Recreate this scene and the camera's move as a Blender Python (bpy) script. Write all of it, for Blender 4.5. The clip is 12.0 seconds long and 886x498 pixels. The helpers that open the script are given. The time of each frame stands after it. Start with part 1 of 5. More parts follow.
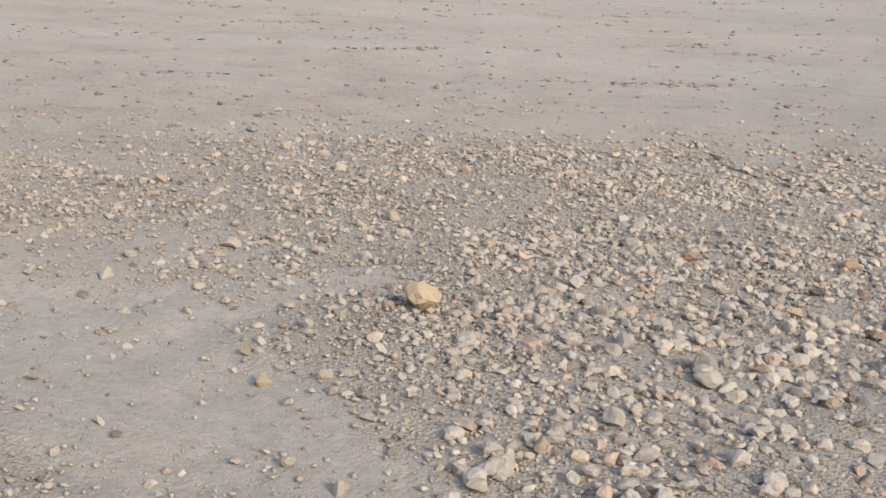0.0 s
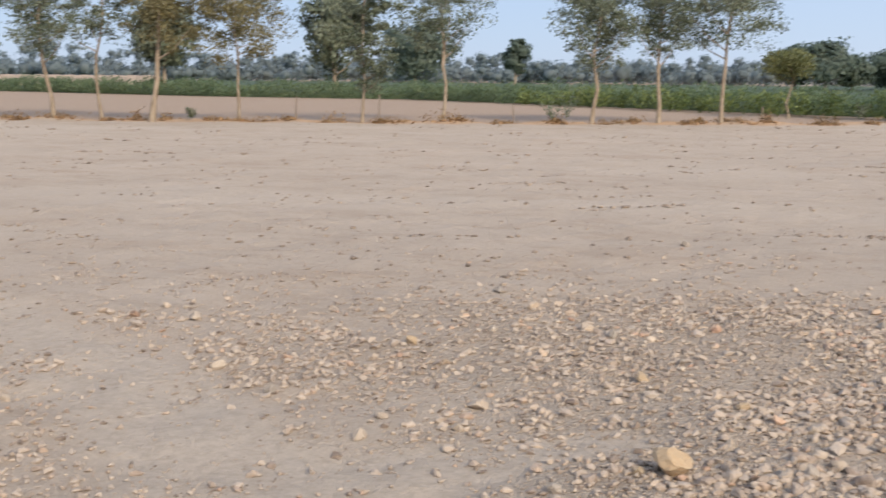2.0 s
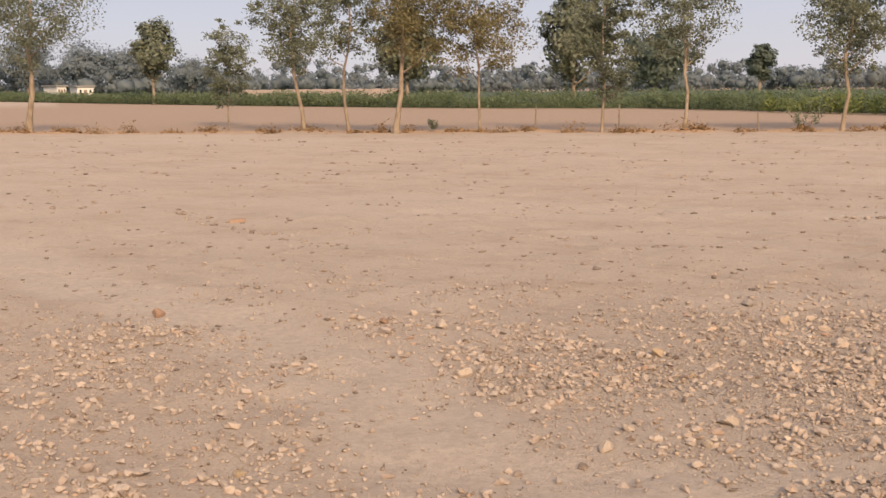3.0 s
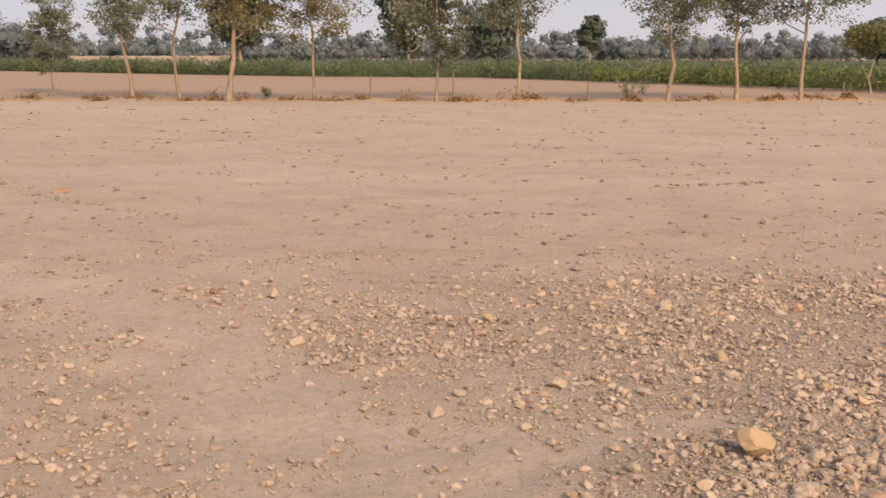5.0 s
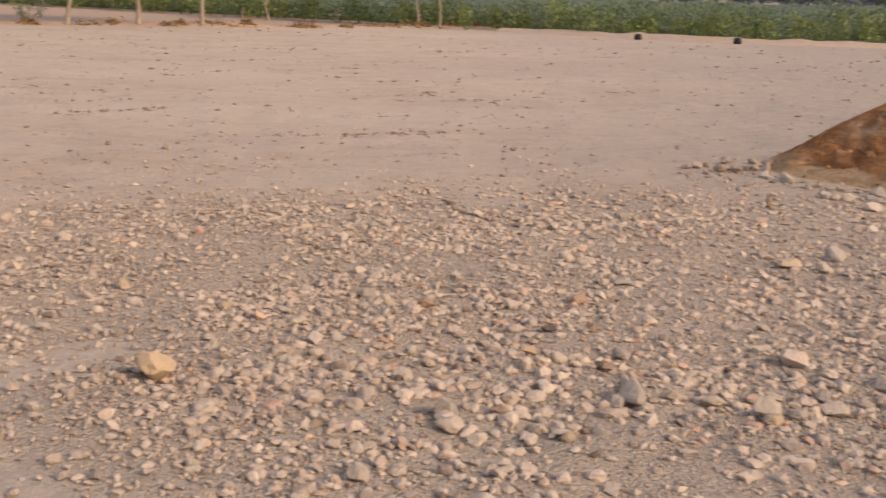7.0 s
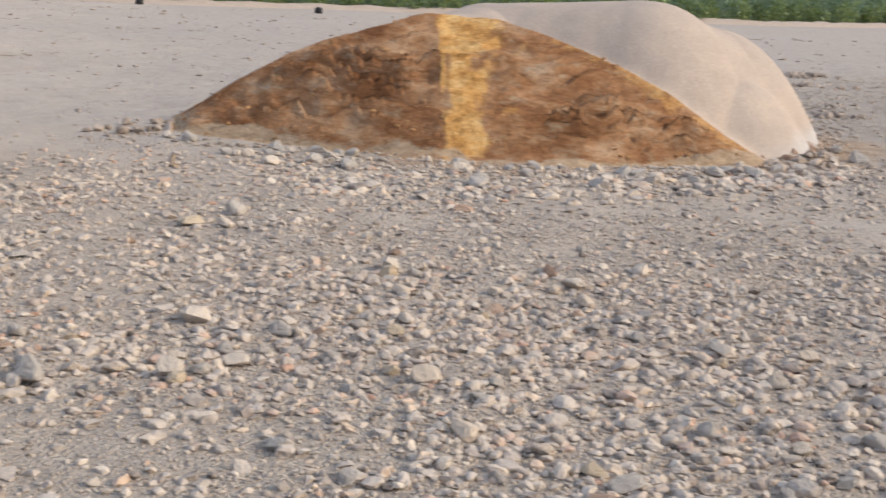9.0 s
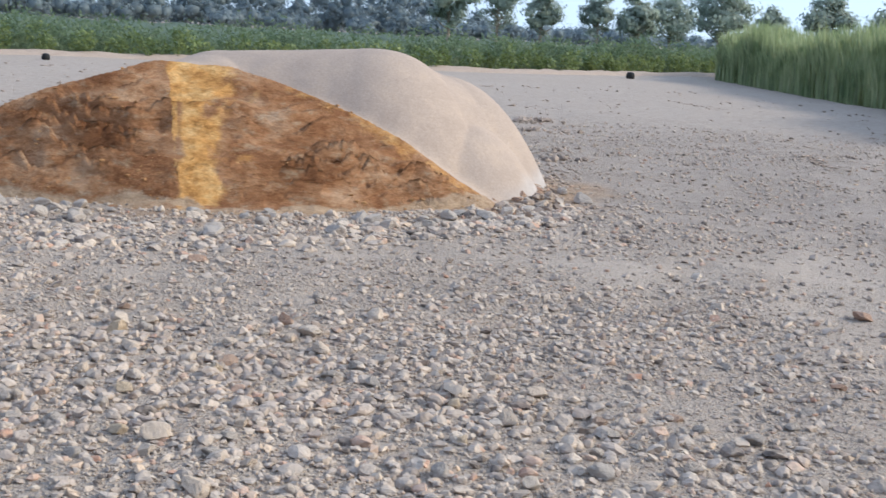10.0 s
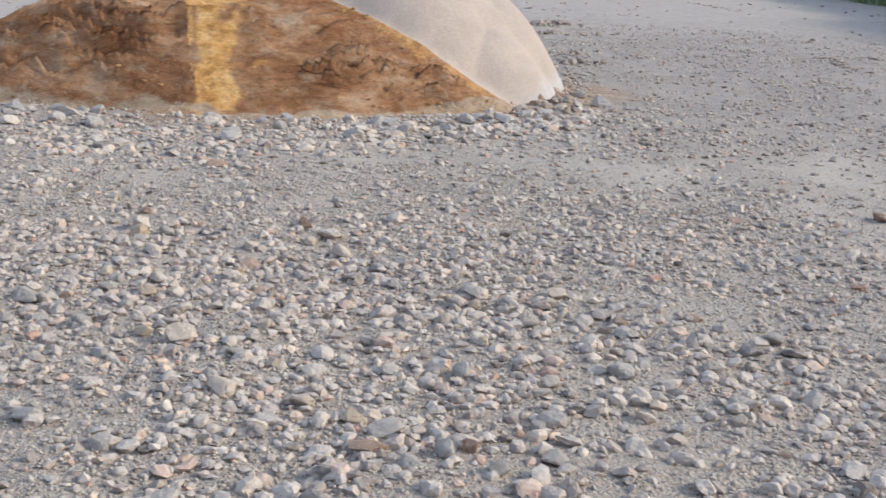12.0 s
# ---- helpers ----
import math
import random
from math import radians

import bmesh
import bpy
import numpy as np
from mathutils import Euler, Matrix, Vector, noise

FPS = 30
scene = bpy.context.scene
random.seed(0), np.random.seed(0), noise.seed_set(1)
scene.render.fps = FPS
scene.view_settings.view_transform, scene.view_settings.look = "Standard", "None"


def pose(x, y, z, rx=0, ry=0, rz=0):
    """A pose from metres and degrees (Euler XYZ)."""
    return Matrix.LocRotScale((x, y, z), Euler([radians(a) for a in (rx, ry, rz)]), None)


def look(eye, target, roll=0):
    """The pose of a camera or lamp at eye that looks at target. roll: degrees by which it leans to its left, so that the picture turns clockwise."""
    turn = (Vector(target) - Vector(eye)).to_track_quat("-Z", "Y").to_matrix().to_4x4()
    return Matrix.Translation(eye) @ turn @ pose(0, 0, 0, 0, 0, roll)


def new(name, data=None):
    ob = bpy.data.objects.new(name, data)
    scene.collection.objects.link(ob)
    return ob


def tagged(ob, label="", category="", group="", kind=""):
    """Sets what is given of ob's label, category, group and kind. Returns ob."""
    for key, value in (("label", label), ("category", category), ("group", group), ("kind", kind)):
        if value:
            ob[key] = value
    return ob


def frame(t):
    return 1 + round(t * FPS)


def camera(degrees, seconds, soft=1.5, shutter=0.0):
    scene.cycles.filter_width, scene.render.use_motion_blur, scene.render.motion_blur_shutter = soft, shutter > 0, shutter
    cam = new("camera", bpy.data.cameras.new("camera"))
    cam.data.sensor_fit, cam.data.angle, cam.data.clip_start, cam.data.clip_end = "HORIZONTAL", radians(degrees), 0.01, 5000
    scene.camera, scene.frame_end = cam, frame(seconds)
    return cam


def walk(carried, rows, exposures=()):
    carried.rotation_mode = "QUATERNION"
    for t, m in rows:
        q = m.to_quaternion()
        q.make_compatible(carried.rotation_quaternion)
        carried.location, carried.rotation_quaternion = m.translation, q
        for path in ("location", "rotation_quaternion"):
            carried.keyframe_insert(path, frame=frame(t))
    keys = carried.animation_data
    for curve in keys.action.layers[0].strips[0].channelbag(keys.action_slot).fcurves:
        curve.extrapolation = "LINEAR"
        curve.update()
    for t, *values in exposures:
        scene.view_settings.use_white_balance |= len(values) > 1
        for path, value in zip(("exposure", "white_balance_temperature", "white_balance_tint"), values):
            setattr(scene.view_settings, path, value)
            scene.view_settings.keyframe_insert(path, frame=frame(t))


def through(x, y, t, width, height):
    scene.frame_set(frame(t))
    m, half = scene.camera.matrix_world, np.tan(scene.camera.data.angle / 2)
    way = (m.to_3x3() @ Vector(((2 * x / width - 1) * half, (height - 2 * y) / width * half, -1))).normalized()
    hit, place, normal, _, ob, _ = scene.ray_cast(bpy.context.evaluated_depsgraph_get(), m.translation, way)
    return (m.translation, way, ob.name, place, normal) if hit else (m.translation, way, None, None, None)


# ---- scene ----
# ================= camera =================
cam = camera(39.54, 12.0, soft=1.5, shutter=0.25)


def aim(x, y, z, yaw, pitch, roll):
    """Pose from a place, a heading to the right of +y, a tilt and a lean (degrees)."""
    a, e = radians(yaw), radians(pitch)
    way = Vector((math.sin(a) * math.cos(e), math.cos(a) * math.cos(e), math.sin(e)))
    eye = Vector((x, y, z))
    return look(eye, eye + way, roll)


PATH = [
    (0, -0.001, -0, 1.533, 0.01, -14.93, 3.21),
    (0.3, -0.009, 0.015, 1.552, -0.64, -14.09, 2.76),
    (0.5, -0.011, 0.019, 1.557, -1.76, -12.01, 2.2),
    (0.7, -0.005, 0.018, 1.556, -3.38, -10.81, 1.55),
    (1, 0.01, 0.015, 1.554, -5.67, -9.92, 0.9),
    (1.3, 0.015, 0.029, 1.56, -5.66, -9.21, 0.95),
    (1.5, 0.015, 0.036, 1.564, -6.44, -7.5, 0.58),
    (1.8, 0.007, 0.017, 1.562, -9.3, -7.69, 0.45),
    (2, -0.005, -0.002, 1.561, -11.83, -8.04, 0.45),
    (2.3, -0.027, -0.015, 1.562, -17.27, -8.76, -0.05),
    (2.5, -0.039, -0.019, 1.564, -20.5, -7.94, -0.26),
    (2.8, -0.046, -0.025, 1.566, -23.45, -7.43, -0.76),
    (3, -0.047, -0.027, 1.567, -22.91, -7.57, -0.62),
    (3.3, -0.038, -0.024, 1.567, -22.14, -8.19, -0.71),
    (3.5, -0.031, -0.012, 1.565, -20.75, -8.39, -0.4),
    (3.7, -0.03, 0.005, 1.56, -18.8, -8.45, -0.36),
    (5.3, -0.021, 0.009, 1.552, -13.44, -9.21, 0.2),
    (5.5, -0.008, 0.022, 1.544, -11.34, -9.32, 0.41),
    (5.8, 0.012, 0.021, 1.544, -7.28, -10.09, 0.75),
    (6, 0.022, 0.02, 1.543, -3.98, -10.82, 1.46),
    (6.3, 0.033, 0.031, 1.538, -0.18, -11.95, 1.19),
    (6.5, 0.038, 0.037, 1.535, 2.78, -12.26, 1.07),
    (6.8, 0.047, 0.036, 1.542, 8.46, -12.21, 1.66),
    (7, 0.061, 0.035, 1.545, 11.89, -12.04, 1.81),
    (7.2, 0.084, 0.045, 1.541, 14.78, -12, 1.99),
    (8.8, 0.198, 0.052, 1.524, 35.32, -12.81, 2.49),
    (9, 0.207, 0.039, 1.529, 38.76, -12.76, 2.65),
    (9.3, 0.221, 0.022, 1.538, 43.55, -12.78, 3.14),
    (9.5, 0.231, 0.016, 1.54, 46.02, -11.89, 3.35),
    (9.8, 0.246, 0.008, 1.538, 49.03, -10.08, 3.28),
    (10, 0.255, 0.004, 1.537, 50.65, -10.04, 3.15),
    (10.3, 0.265, 0.002, 1.538, 52.72, -10.49, 3.21),
    (10.5, 0.267, 0.002, 1.539, 53.53, -10.21, 3.3),
    (10.8, 0.267, 0.004, 1.531, 54.2, -10.38, 3.31),
    (11, 0.265, 0.005, 1.524, 53.96, -11.33, 3.55),
    (11.3, 0.259, 0.002, 1.52, 53.08, -13.57, 3.07),
    (11.5, 0.254, 0.001, 1.52, 52.27, -13.81, 2.78),
    (11.8, 0.245, 0.004, 1.52, 51.52, -14.31, 2.74),
    (12, 0.238, 0.009, 1.521, 50.1, -14.43, 2.74),
]
EXPOSURES = [
    (0.0, 0.83, 5200, 2),
    (1.0, 0.84, 5250, 2),
    (1.8, 0.79, 5280, 3),
    (2.3, 0.77, 6350, 14),
    (3.0, 0.74, 6950, 18),
    (5.5, 0.69, 7100, 19),
    (7.2, 0.64, 6380, 18),
    (8.8, 0.94, 5480, 6),
    (9.6, 0.96, 4970, 4),
    (12.0, 0.99, 4880, 3),
]
walk(cam, [(r[0], aim(*r[1:])) for r in PATH], EXPOSURES)

# ================= light =================
SUN_FROM, SUN_UP = 140.0, 29.0      # azimuth clockwise from +y, elevation
world = bpy.data.worlds.new("sky")
scene.world = world
world.use_nodes = True
wn = world.node_tree.nodes
sky = wn.new("ShaderNodeTexSky")
sky.sky_type = "NISHITA"
sky.sun_disc = False
sky.sun_elevation, sky.sun_rotation = radians(SUN_UP), radians(SUN_FROM)
sky.air_density, sky.dust_density, sky.ozone_density = 1.0, 0.1, 3.0
wn["Background"].inputs["Strength"].default_value = 0.1
haze = wn.new("ShaderNodeMix")      # evening haze whitens the whole sky evenly
haze.data_type = "RGBA"
haze.inputs["Factor"].default_value = 0.88
# the haze grows brighter towards the sun
way = wn.new("ShaderNodeTexCoord")
sunward = wn.new("ShaderNodeVectorMath")
sunward.operation = "DOT_PRODUCT"
sunward.inputs[1].default_value = (math.sin(radians(SUN_FROM)), math.cos(radians(SUN_FROM)), 0.0)
glow = wn.new("ShaderNodeValToRGB")
glow.color_ramp.elements[0].position, glow.color_ramp.elements[0].color = 0.05, (1.03, 1.10, 1.35, 1)
glow.color_ramp.elements[1].position, glow.color_ramp.elements[1].color = 0.62, (1.72, 1.72, 1.80, 1)
spread = wn.new("ShaderNodeMapRange")
spread.inputs["From Min"].default_value = -1.0
lift = wn.new("ShaderNodeVectorMath")
lift.operation = "SCALE"
lift.inputs["Scale"].default_value = 2.9
sl = world.node_tree.links
sl.new(way.outputs["Generated"], sunward.inputs[0])
sl.new(sunward.outputs["Value"], spread.inputs["Value"])
sl.new(spread.outputs[0], glow.inputs["Fac"])
sl.new(glow.outputs["Color"], lift.inputs[0])
sl.new(lift.outputs[0], haze.inputs["B"])
world.node_tree.links.new(sky.outputs[0], haze.inputs["A"])
world.node_tree.links.new(haze.outputs["Result"], wn["Background"].inputs["Color"])

sun = new("sun", bpy.data.lights.new("sun", "SUN"))
sun.data.energy, sun.data.angle, sun.data.color = 2.4, radians(12.0), (1.0, 0.76, 0.50)
sun_to = Vector((math.sin(radians(SUN_FROM)), math.cos(radians(SUN_FROM)), math.tan(radians(SUN_UP))))
sun.matrix_world = look(sun_to * 30, (0, 0, 0))

# ================= materials =================


def mat(name, rough=0.9, spec=0.2):
    m = bpy.data.materials.new(name)
    m.use_nodes = True
    b = m.node_tree.nodes["Principled BSDF"]
    b.inputs["Roughness"].default_value = rough
    b.inputs["Specular IOR Level"].default_value = spec
    return m, m.node_tree.nodes, m.node_tree.links, b


def noise_tex(n, l, scale, detail=6, rough=0.6, stretch=None):
    co = n.new("ShaderNodeTexCoord")
    t = n.new("ShaderNodeTexNoise")
    t.inputs["Scale"].default_value, t.inputs["Detail"].default_value, t.inputs["Roughness"].default_value = scale, detail, rough
    if stretch:
        mp = n.new("ShaderNodeMapping")
        mp.inputs["Scale"].default_value = stretch
        l.new(co.outputs["Object"], mp.inputs["Vector"])
        l.new(mp.outputs["Vector"], t.inputs["Vector"])
    else:
        l.new(co.outputs["Object"], t.inputs["Vector"])
    return t.outputs["Fac"]


def ramp(n, l, fac, stops):
    r = n.new("ShaderNodeValToRGB")
    el = r.color_ramp.elements
    while len(el) < len(stops):
        el.new(0.5)
    for e, (p, c) in zip(el, stops):
        e.position, e.color = p, (*c, 1)
    l.new(fac, r.inputs["Fac"])
    return r.outputs["Color"]


def mix(n, l, fac, a, b, mode="MIX"):
    m = n.new("ShaderNodeMix")
    m.data_type, m.blend_type = "RGBA", mode
    if isinstance(fac, float):
        m.inputs["Factor"].default_value = fac
    else:
        l.new(fac, m.inputs["Factor"])
    l.new(a, m.inputs["A"])
    l.new(b, m.inputs["B"])
    return m.outputs["Result"]


def bump(n, l, b, fac, strength, dist):
    u = n.new("ShaderNodeBump")
    u.inputs["Strength"].default_value, u.inputs["Distance"].default_value = strength, dist
    l.new(fac, u.inputs["Height"])
    l.new(u.outputs["Normal"], b.inputs["Normal"])


def scaled(c, k):
    return tuple(v * k for v in c)


def soil_material():
    """Pale dusty silt: broad stains, drag streaks, crumbs, and pebbles bedded in where it is stony."""
    m, n, l, b = mat("dusty_soil", 0.95, 0.1)

    def attribute(name):
        at = n.new("ShaderNodeAttribute")
        at.attribute_name = name
        return at.outputs["Fac"]

    def math_node(kind, a, v):
        k = n.new("ShaderNodeMath")
        k.operation = kind
        for socket, value in zip(k.inputs, (a, v)):
            if isinstance(value, float):
                socket.default_value = value
            else:
                l.new(value, socket)
        return k.outputs[0]

    broad = ramp(n, l, noise_tex(n, l, 0.45, 6, 0.65), [(0.3, (0.42, 0.34, 0.265)), (0.7, (0.54, 0.445, 0.355))])
    grit = ramp(n, l, noise_tex(n, l, 55, 6, 0.8), [(0.34, (0.27, 0.215, 0.17)), (0.46, (0.47, 0.385, 0.31)), (0.62, (0.60, 0.50, 0.40))])
    c = mix(n, l, 0.5, broad, grit)
    streak = ramp(n, l, noise_tex(n, l, 2.6, 9, 0.8, (0.6, 1.1, 1)), [(0.32, (0.84, 0.81, 0.78)), (0.5, (1, 1, 1))])
    c = mix(n, l, 1.0, c, streak, "MULTIPLY")
    drag = ramp(n, l, noise_tex(n, l, 0.8, 8, 0.75, (0.6, 1.0, 1)), [(0.36, (0.90, 0.87, 0.84)), (0.5, (0.98, 0.98, 0.98)), (0.64, (1.0, 1.0, 1.0))])
    c = mix(n, l, 1.0, c, drag, "MULTIPLY")
    crumbs = noise_tex(n, l, 14, 6, 0.8)
    c = mix(n, l, ramp(n, l, crumbs, [(0.56, (0, 0, 0)), (0.64, (0.5, 0.5, 0.5))]), c, ramp(n, l, crumbs, [(0, (0.33, 0.265, 0.21)), (1, (0.38, 0.31, 0.25))]))
    dust = attribute("dust")
    c = mix(n, l, dust, c, ramp(n, l, noise_tex(n, l, 16, 8, 0.8), [(0.36, (0.42, 0.35, 0.28)), (0.6, (0.58, 0.49, 0.40))]))
    # bedded pebbles of two sizes
    stony = attribute("stony")
    relief = math_node("MULTIPLY", noise_tex(n, l, 30, 8, 0.8), 0.8)
    co = n.new("ShaderNodeTexCoord")
    wobble = n.new("ShaderNodeTexNoise")
    wobble.inputs["Scale"].default_value = 60
    l.new(co.outputs["Object"], wobble.inputs["Vector"])
    shift = n.new("ShaderNodeMix")
    shift.data_type = "VECTOR"
    shift.inputs["Factor"].default_value = 0.012
    l.new(co.outputs["Object"], shift.inputs["A"])
    l.new(wobble.outputs["Color"], shift.inputs["B"])
    for size, share in ((46.0, 0.9), (85.0, 0.75)):
        vo = n.new("ShaderNodeTexVoronoi")
        vo.inputs["Scale"].default_value = size
        l.new(shift.outputs["Result"], vo.inputs["Vector"])
        tint = n.new("ShaderNodeSeparateColor")
        l.new(vo.outputs["Color"], tint.inputs[0])
        dome = ramp(n, l, vo.outputs["Distance"], [(0.10, (1, 1, 1)), (0.42, (0.55, 0.55, 0.55)), (0.56, (0, 0, 0))])
        there = math_node("MULTIPLY", math_node("LESS_THAN", tint.outputs[0], share), stony)
        k = math_node("MULTIPLY", dome, there)
        rim = ramp(n, l, vo.outputs["Distance"], [(0.44, (0, 0, 0)), (0.62, (0.34, 0.34, 0.34))])
        c = mix(n, l, math_node("MULTIPLY", rim, there), c, ramp(n, l, tint.outputs[2], [(0, (0.35, 0.285, 0.23)), (1, (0.43, 0.355, 0.29))]))
        tone = ramp(n, l, tint.outputs[1], [(0.0, (0.36, 0.295, 0.24)), (0.4, (0.52, 0.44, 0.36)), (0.8, (0.63, 0.54, 0.44)), (0.94, (0.60, 0.45, 0.29)), (1.0, (0.47, 0.29, 0.19))])
        c = mix(n, l, math_node("MULTIPLY", k, 0.85), c, tone)
        relief = math_node("ADD", relief, math_node("MULTIPLY", k, 0.55))
    for zone, dark, light in (("silt", (0.295, 0.25, 0.21), (0.395, 0.335, 0.28)), ("dirt", (0.33, 0.215, 0.13), (0.47, 0.335, 0.215)), ("ridge", (0.40, 0.235, 0.12), (0.56, 0.36, 0.20)), ("plough", (0.30, 0.215, 0.155), (0.40, 0.295, 0.215))):
        c = mix(n, l, attribute(zone), c, ramp(n, l, noise_tex(n, l, 5, 7, 0.75), [(0.35, dark), (0.6, light)]))
    l.new(c, b.inputs["Base Color"])
    bump(n, l, b, relief, 1.0, 0.020)
    return m


def stone_material(name, tones, per_object=False, dust=(0.46, 0.40, 0.33)):
    m, n, l, b = mat(name, 0.9, 0.2)
    if per_object:
        rnd = n.new("ShaderNodeObjectInfo").outputs["Random"]
    else:
        rnd = n.new("ShaderNodeNewGeometry").outputs["Random Per Island"]
    base = ramp(n, l, rnd, tones)
    grain = ramp(n, l, noise_tex(n, l, 60, 5, 0.7), [(0.3, (0.76, 0.75, 0.74)), (0.7, (1.0, 1.0, 1.0))])
    c = mix(n, l, 1.0, base, grain, "MULTIPLY")
    dusty = ramp(n, l, noise_tex(n, l, 14, 4), [(0.40, (0, 0, 0)), (0.60, (0.55, 0.55, 0.55))])
    c = mix(n, l, dusty, c, ramp(n, l, rnd, [(0, dust), (1, scaled(dust, 0.9))]))
    l.new(c, b.inputs["Base Color"])
    bump(n, l, b, noise_tex(n, l, 48, 5, 0.6), 1.0, 0.008 if per_object else 0.011)
    return m


def sand_material(name, dark, mid, light, streaks, relief=1.0, coarse=22.0, depth=0.05):
    """Sand; streaks: how far it is stretched level into layers; ash-pale where the attribute says so."""
    m, n, l, b = mat(name, 0.92, 0.15)
    layers = noise_tex(n, l, 3.4, 8, 0.72, (1, 1, streaks))
    c = ramp(n, l, layers, [(0.36, dark), (0.5, mid), (0.66, light)])
    fine = ramp(n, l, noise_tex(n, l, 55, 4, 0.7), [(0.3, (0.74, 0.72, 0.70)), (0.7, (1, 1, 1))])
    c = mix(n, l, 1.0, c, fine, "MULTIPLY")
    at = n.new("ShaderNodeAttribute")
    at.attribute_name = "ash"
    c = mix(n, l, at.outputs["Fac"], c, ramp(n, l, noise_tex(n, l, 8, 6, 0.7), [(0.35, (0.40, 0.375, 0.36)), (0.65, (0.50, 0.475, 0.455))]))
    l.new(c, b.inputs["Base Color"])
    bump(n, l, b, noise_tex(n, l, coarse, 8, 0.72, (1, 1, streaks)), relief, depth)
    return m


def face_material():
    """Dug sand: damp brown layers, golden where it slipped, tan where it spilled over the foot."""
    m, n, l, b = mat("dug_sand", 0.95, 0.1)
    broad = noise_tex(n, l, 1.9, 7, 0.64, (1, 1, 1.7))
    c = ramp(n, l, broad, [(0.30, (0.145, 0.063, 0.026)), (0.44, (0.265, 0.125, 0.053)), (0.55, (0.35, 0.185, 0.087)), (0.68, (0.46, 0.295, 0.17))])
    beds = ramp(n, l, noise_tex(n, l, 5.0, 8, 0.74, (0.9, 0.9, 2.0)), [(0.34, (0.66, 0.58, 0.50)), (0.50, (1.0, 1.0, 1.0)), (0.68, (1.16, 1.18, 1.20))])
    c = mix(n, l, 1.0, c, beds, "MULTIPLY")
    # thin ledges of dried sand
    thin = noise_tex(n, l, 5.5, 8, 0.75, (0.8, 0.8, 2.0))
    c = mix(n, l, ramp(n, l, thin, [(0.53, (0, 0, 0)), (0.66, (0.7, 0.7, 0.7))]), c, ramp(n, l, broad, [(0.35, (0.34, 0.235, 0.13)), (0.65, (0.45, 0.35, 0.235))]))
    gold = ramp(n, l, noise_tex(n, l, 5.0, 7, 0.7, (1, 1, 1.8)), [(0.32, (0.34, 0.16, 0.045)), (0.48, (0.60, 0.32, 0.095)), (0.68, (0.74, 0.48, 0.20))])
    tan = ramp(n, l, noise_tex(n, l, 9, 6, 0.7), [(0.34, (0.34, 0.225, 0.13)), (0.64, (0.47, 0.34, 0.215))])
    ragged = noise_tex(n, l, 6, 7, 0.72, (1, 1, 1.6))
    for zone, sand, hard in (("slid", gold, 0.62), ("spill", tan, 0.80)):
        at = n.new("ShaderNodeAttribute")
        at.attribute_name = zone
        add = n.new("ShaderNodeMath")
        l.new(at.outputs["Fac"], add.inputs[0])
        l.new(ragged, add.inputs[1])
        c = mix(n, l, ramp(n, l, add.outputs[0], [(hard, (0, 0, 0)), (1.22, (1, 1, 1))]), c, sand)
    fine = ramp(n, l, noise_tex(n, l, 24, 6, 0.75, (0.8, 0.8, 1.7)), [(0.36, (0.78, 0.74, 0.70)), (0.50, (1, 1, 1)), (0.66, (1.10, 1.10, 1.10))])
    l.new(mix(n, l, 1.0, c, fine, "MULTIPLY"), b.inputs["Base Color"])
    bump(n, l, b, noise_tex(n, l, 7, 8, 0.70, (0.8, 0.8, 1.9)), 0.9, 0.085)
    return m


def leaf_material(name, tones, through=0.25):
    m, n, l, b = mat(name, 0.5, 0.4)
    rnd = n.new("ShaderNodeNewGeometry").outputs["Random Per Island"]
    clump = noise_tex(n, l, 0.9, 3)
    c = mix(n, l, 0.5, ramp(n, l, rnd, tones), ramp(n, l, clump, [(0.35, tones[0][1]), (0.65, tones[-1][1])]))
    l.new(c, b.inputs["Base Color"])
    t = n.new("ShaderNodeBsdfTranslucent")
    l.new(c, t.inputs["Color"])
    s = n.new("ShaderNodeMixShader")
    s.inputs["Fac"].default_value = through
    l.new(b.outputs[0], s.inputs[1])
    l.new(t.outputs[0], s.inputs[2])
    l.new(s.outputs[0], n["Material Output"].inputs["Surface"])
    return m


def plain_material(name, a, b_, scale, rough=0.85, stretch=None, relief=0.3, depth=0.01, spec=0.25):
    m, n, l, b = mat(name, rough, spec)
    f = noise_tex(n, l, scale, 6, 0.65, stretch)
    l.new(ramp(n, l, f, [(0.3, a), (0.7, b_)]), b.inputs["Base Color"])
    bump(n, l, b, f, relief, depth)
    return m


SOIL = soil_material()
GRAVEL = stone_material("grey_gravel", [(0.0, (0.10, 0.08, 0.066)), (0.09, (0.26, 0.215, 0.18)), (0.26, (0.42, 0.355, 0.295)), (0.5, (0.54, 0.45, 0.36)), (0.66, (0.53, 0.445, 0.37)), (0.78, (0.69, 0.58, 0.455)), (0.88, (0.67, 0.505, 0.35)), (0.95, (0.60, 0.41, 0.30)), (1.0, (0.45, 0.26, 0.17))], False, (0.55, 0.445, 0.345))
BROWN_GRAVEL = stone_material("earthy_gravel", [(0.0, (0.16, 0.12, 0.094)), (0.12, (0.32, 0.25, 0.20)), (0.4, (0.47, 0.385, 0.31)), (0.7, (0.535, 0.445, 0.365)), (0.9, (0.60, 0.49, 0.385)), (1.0, (0.48, 0.325, 0.23))], False, (0.52, 0.425, 0.34))
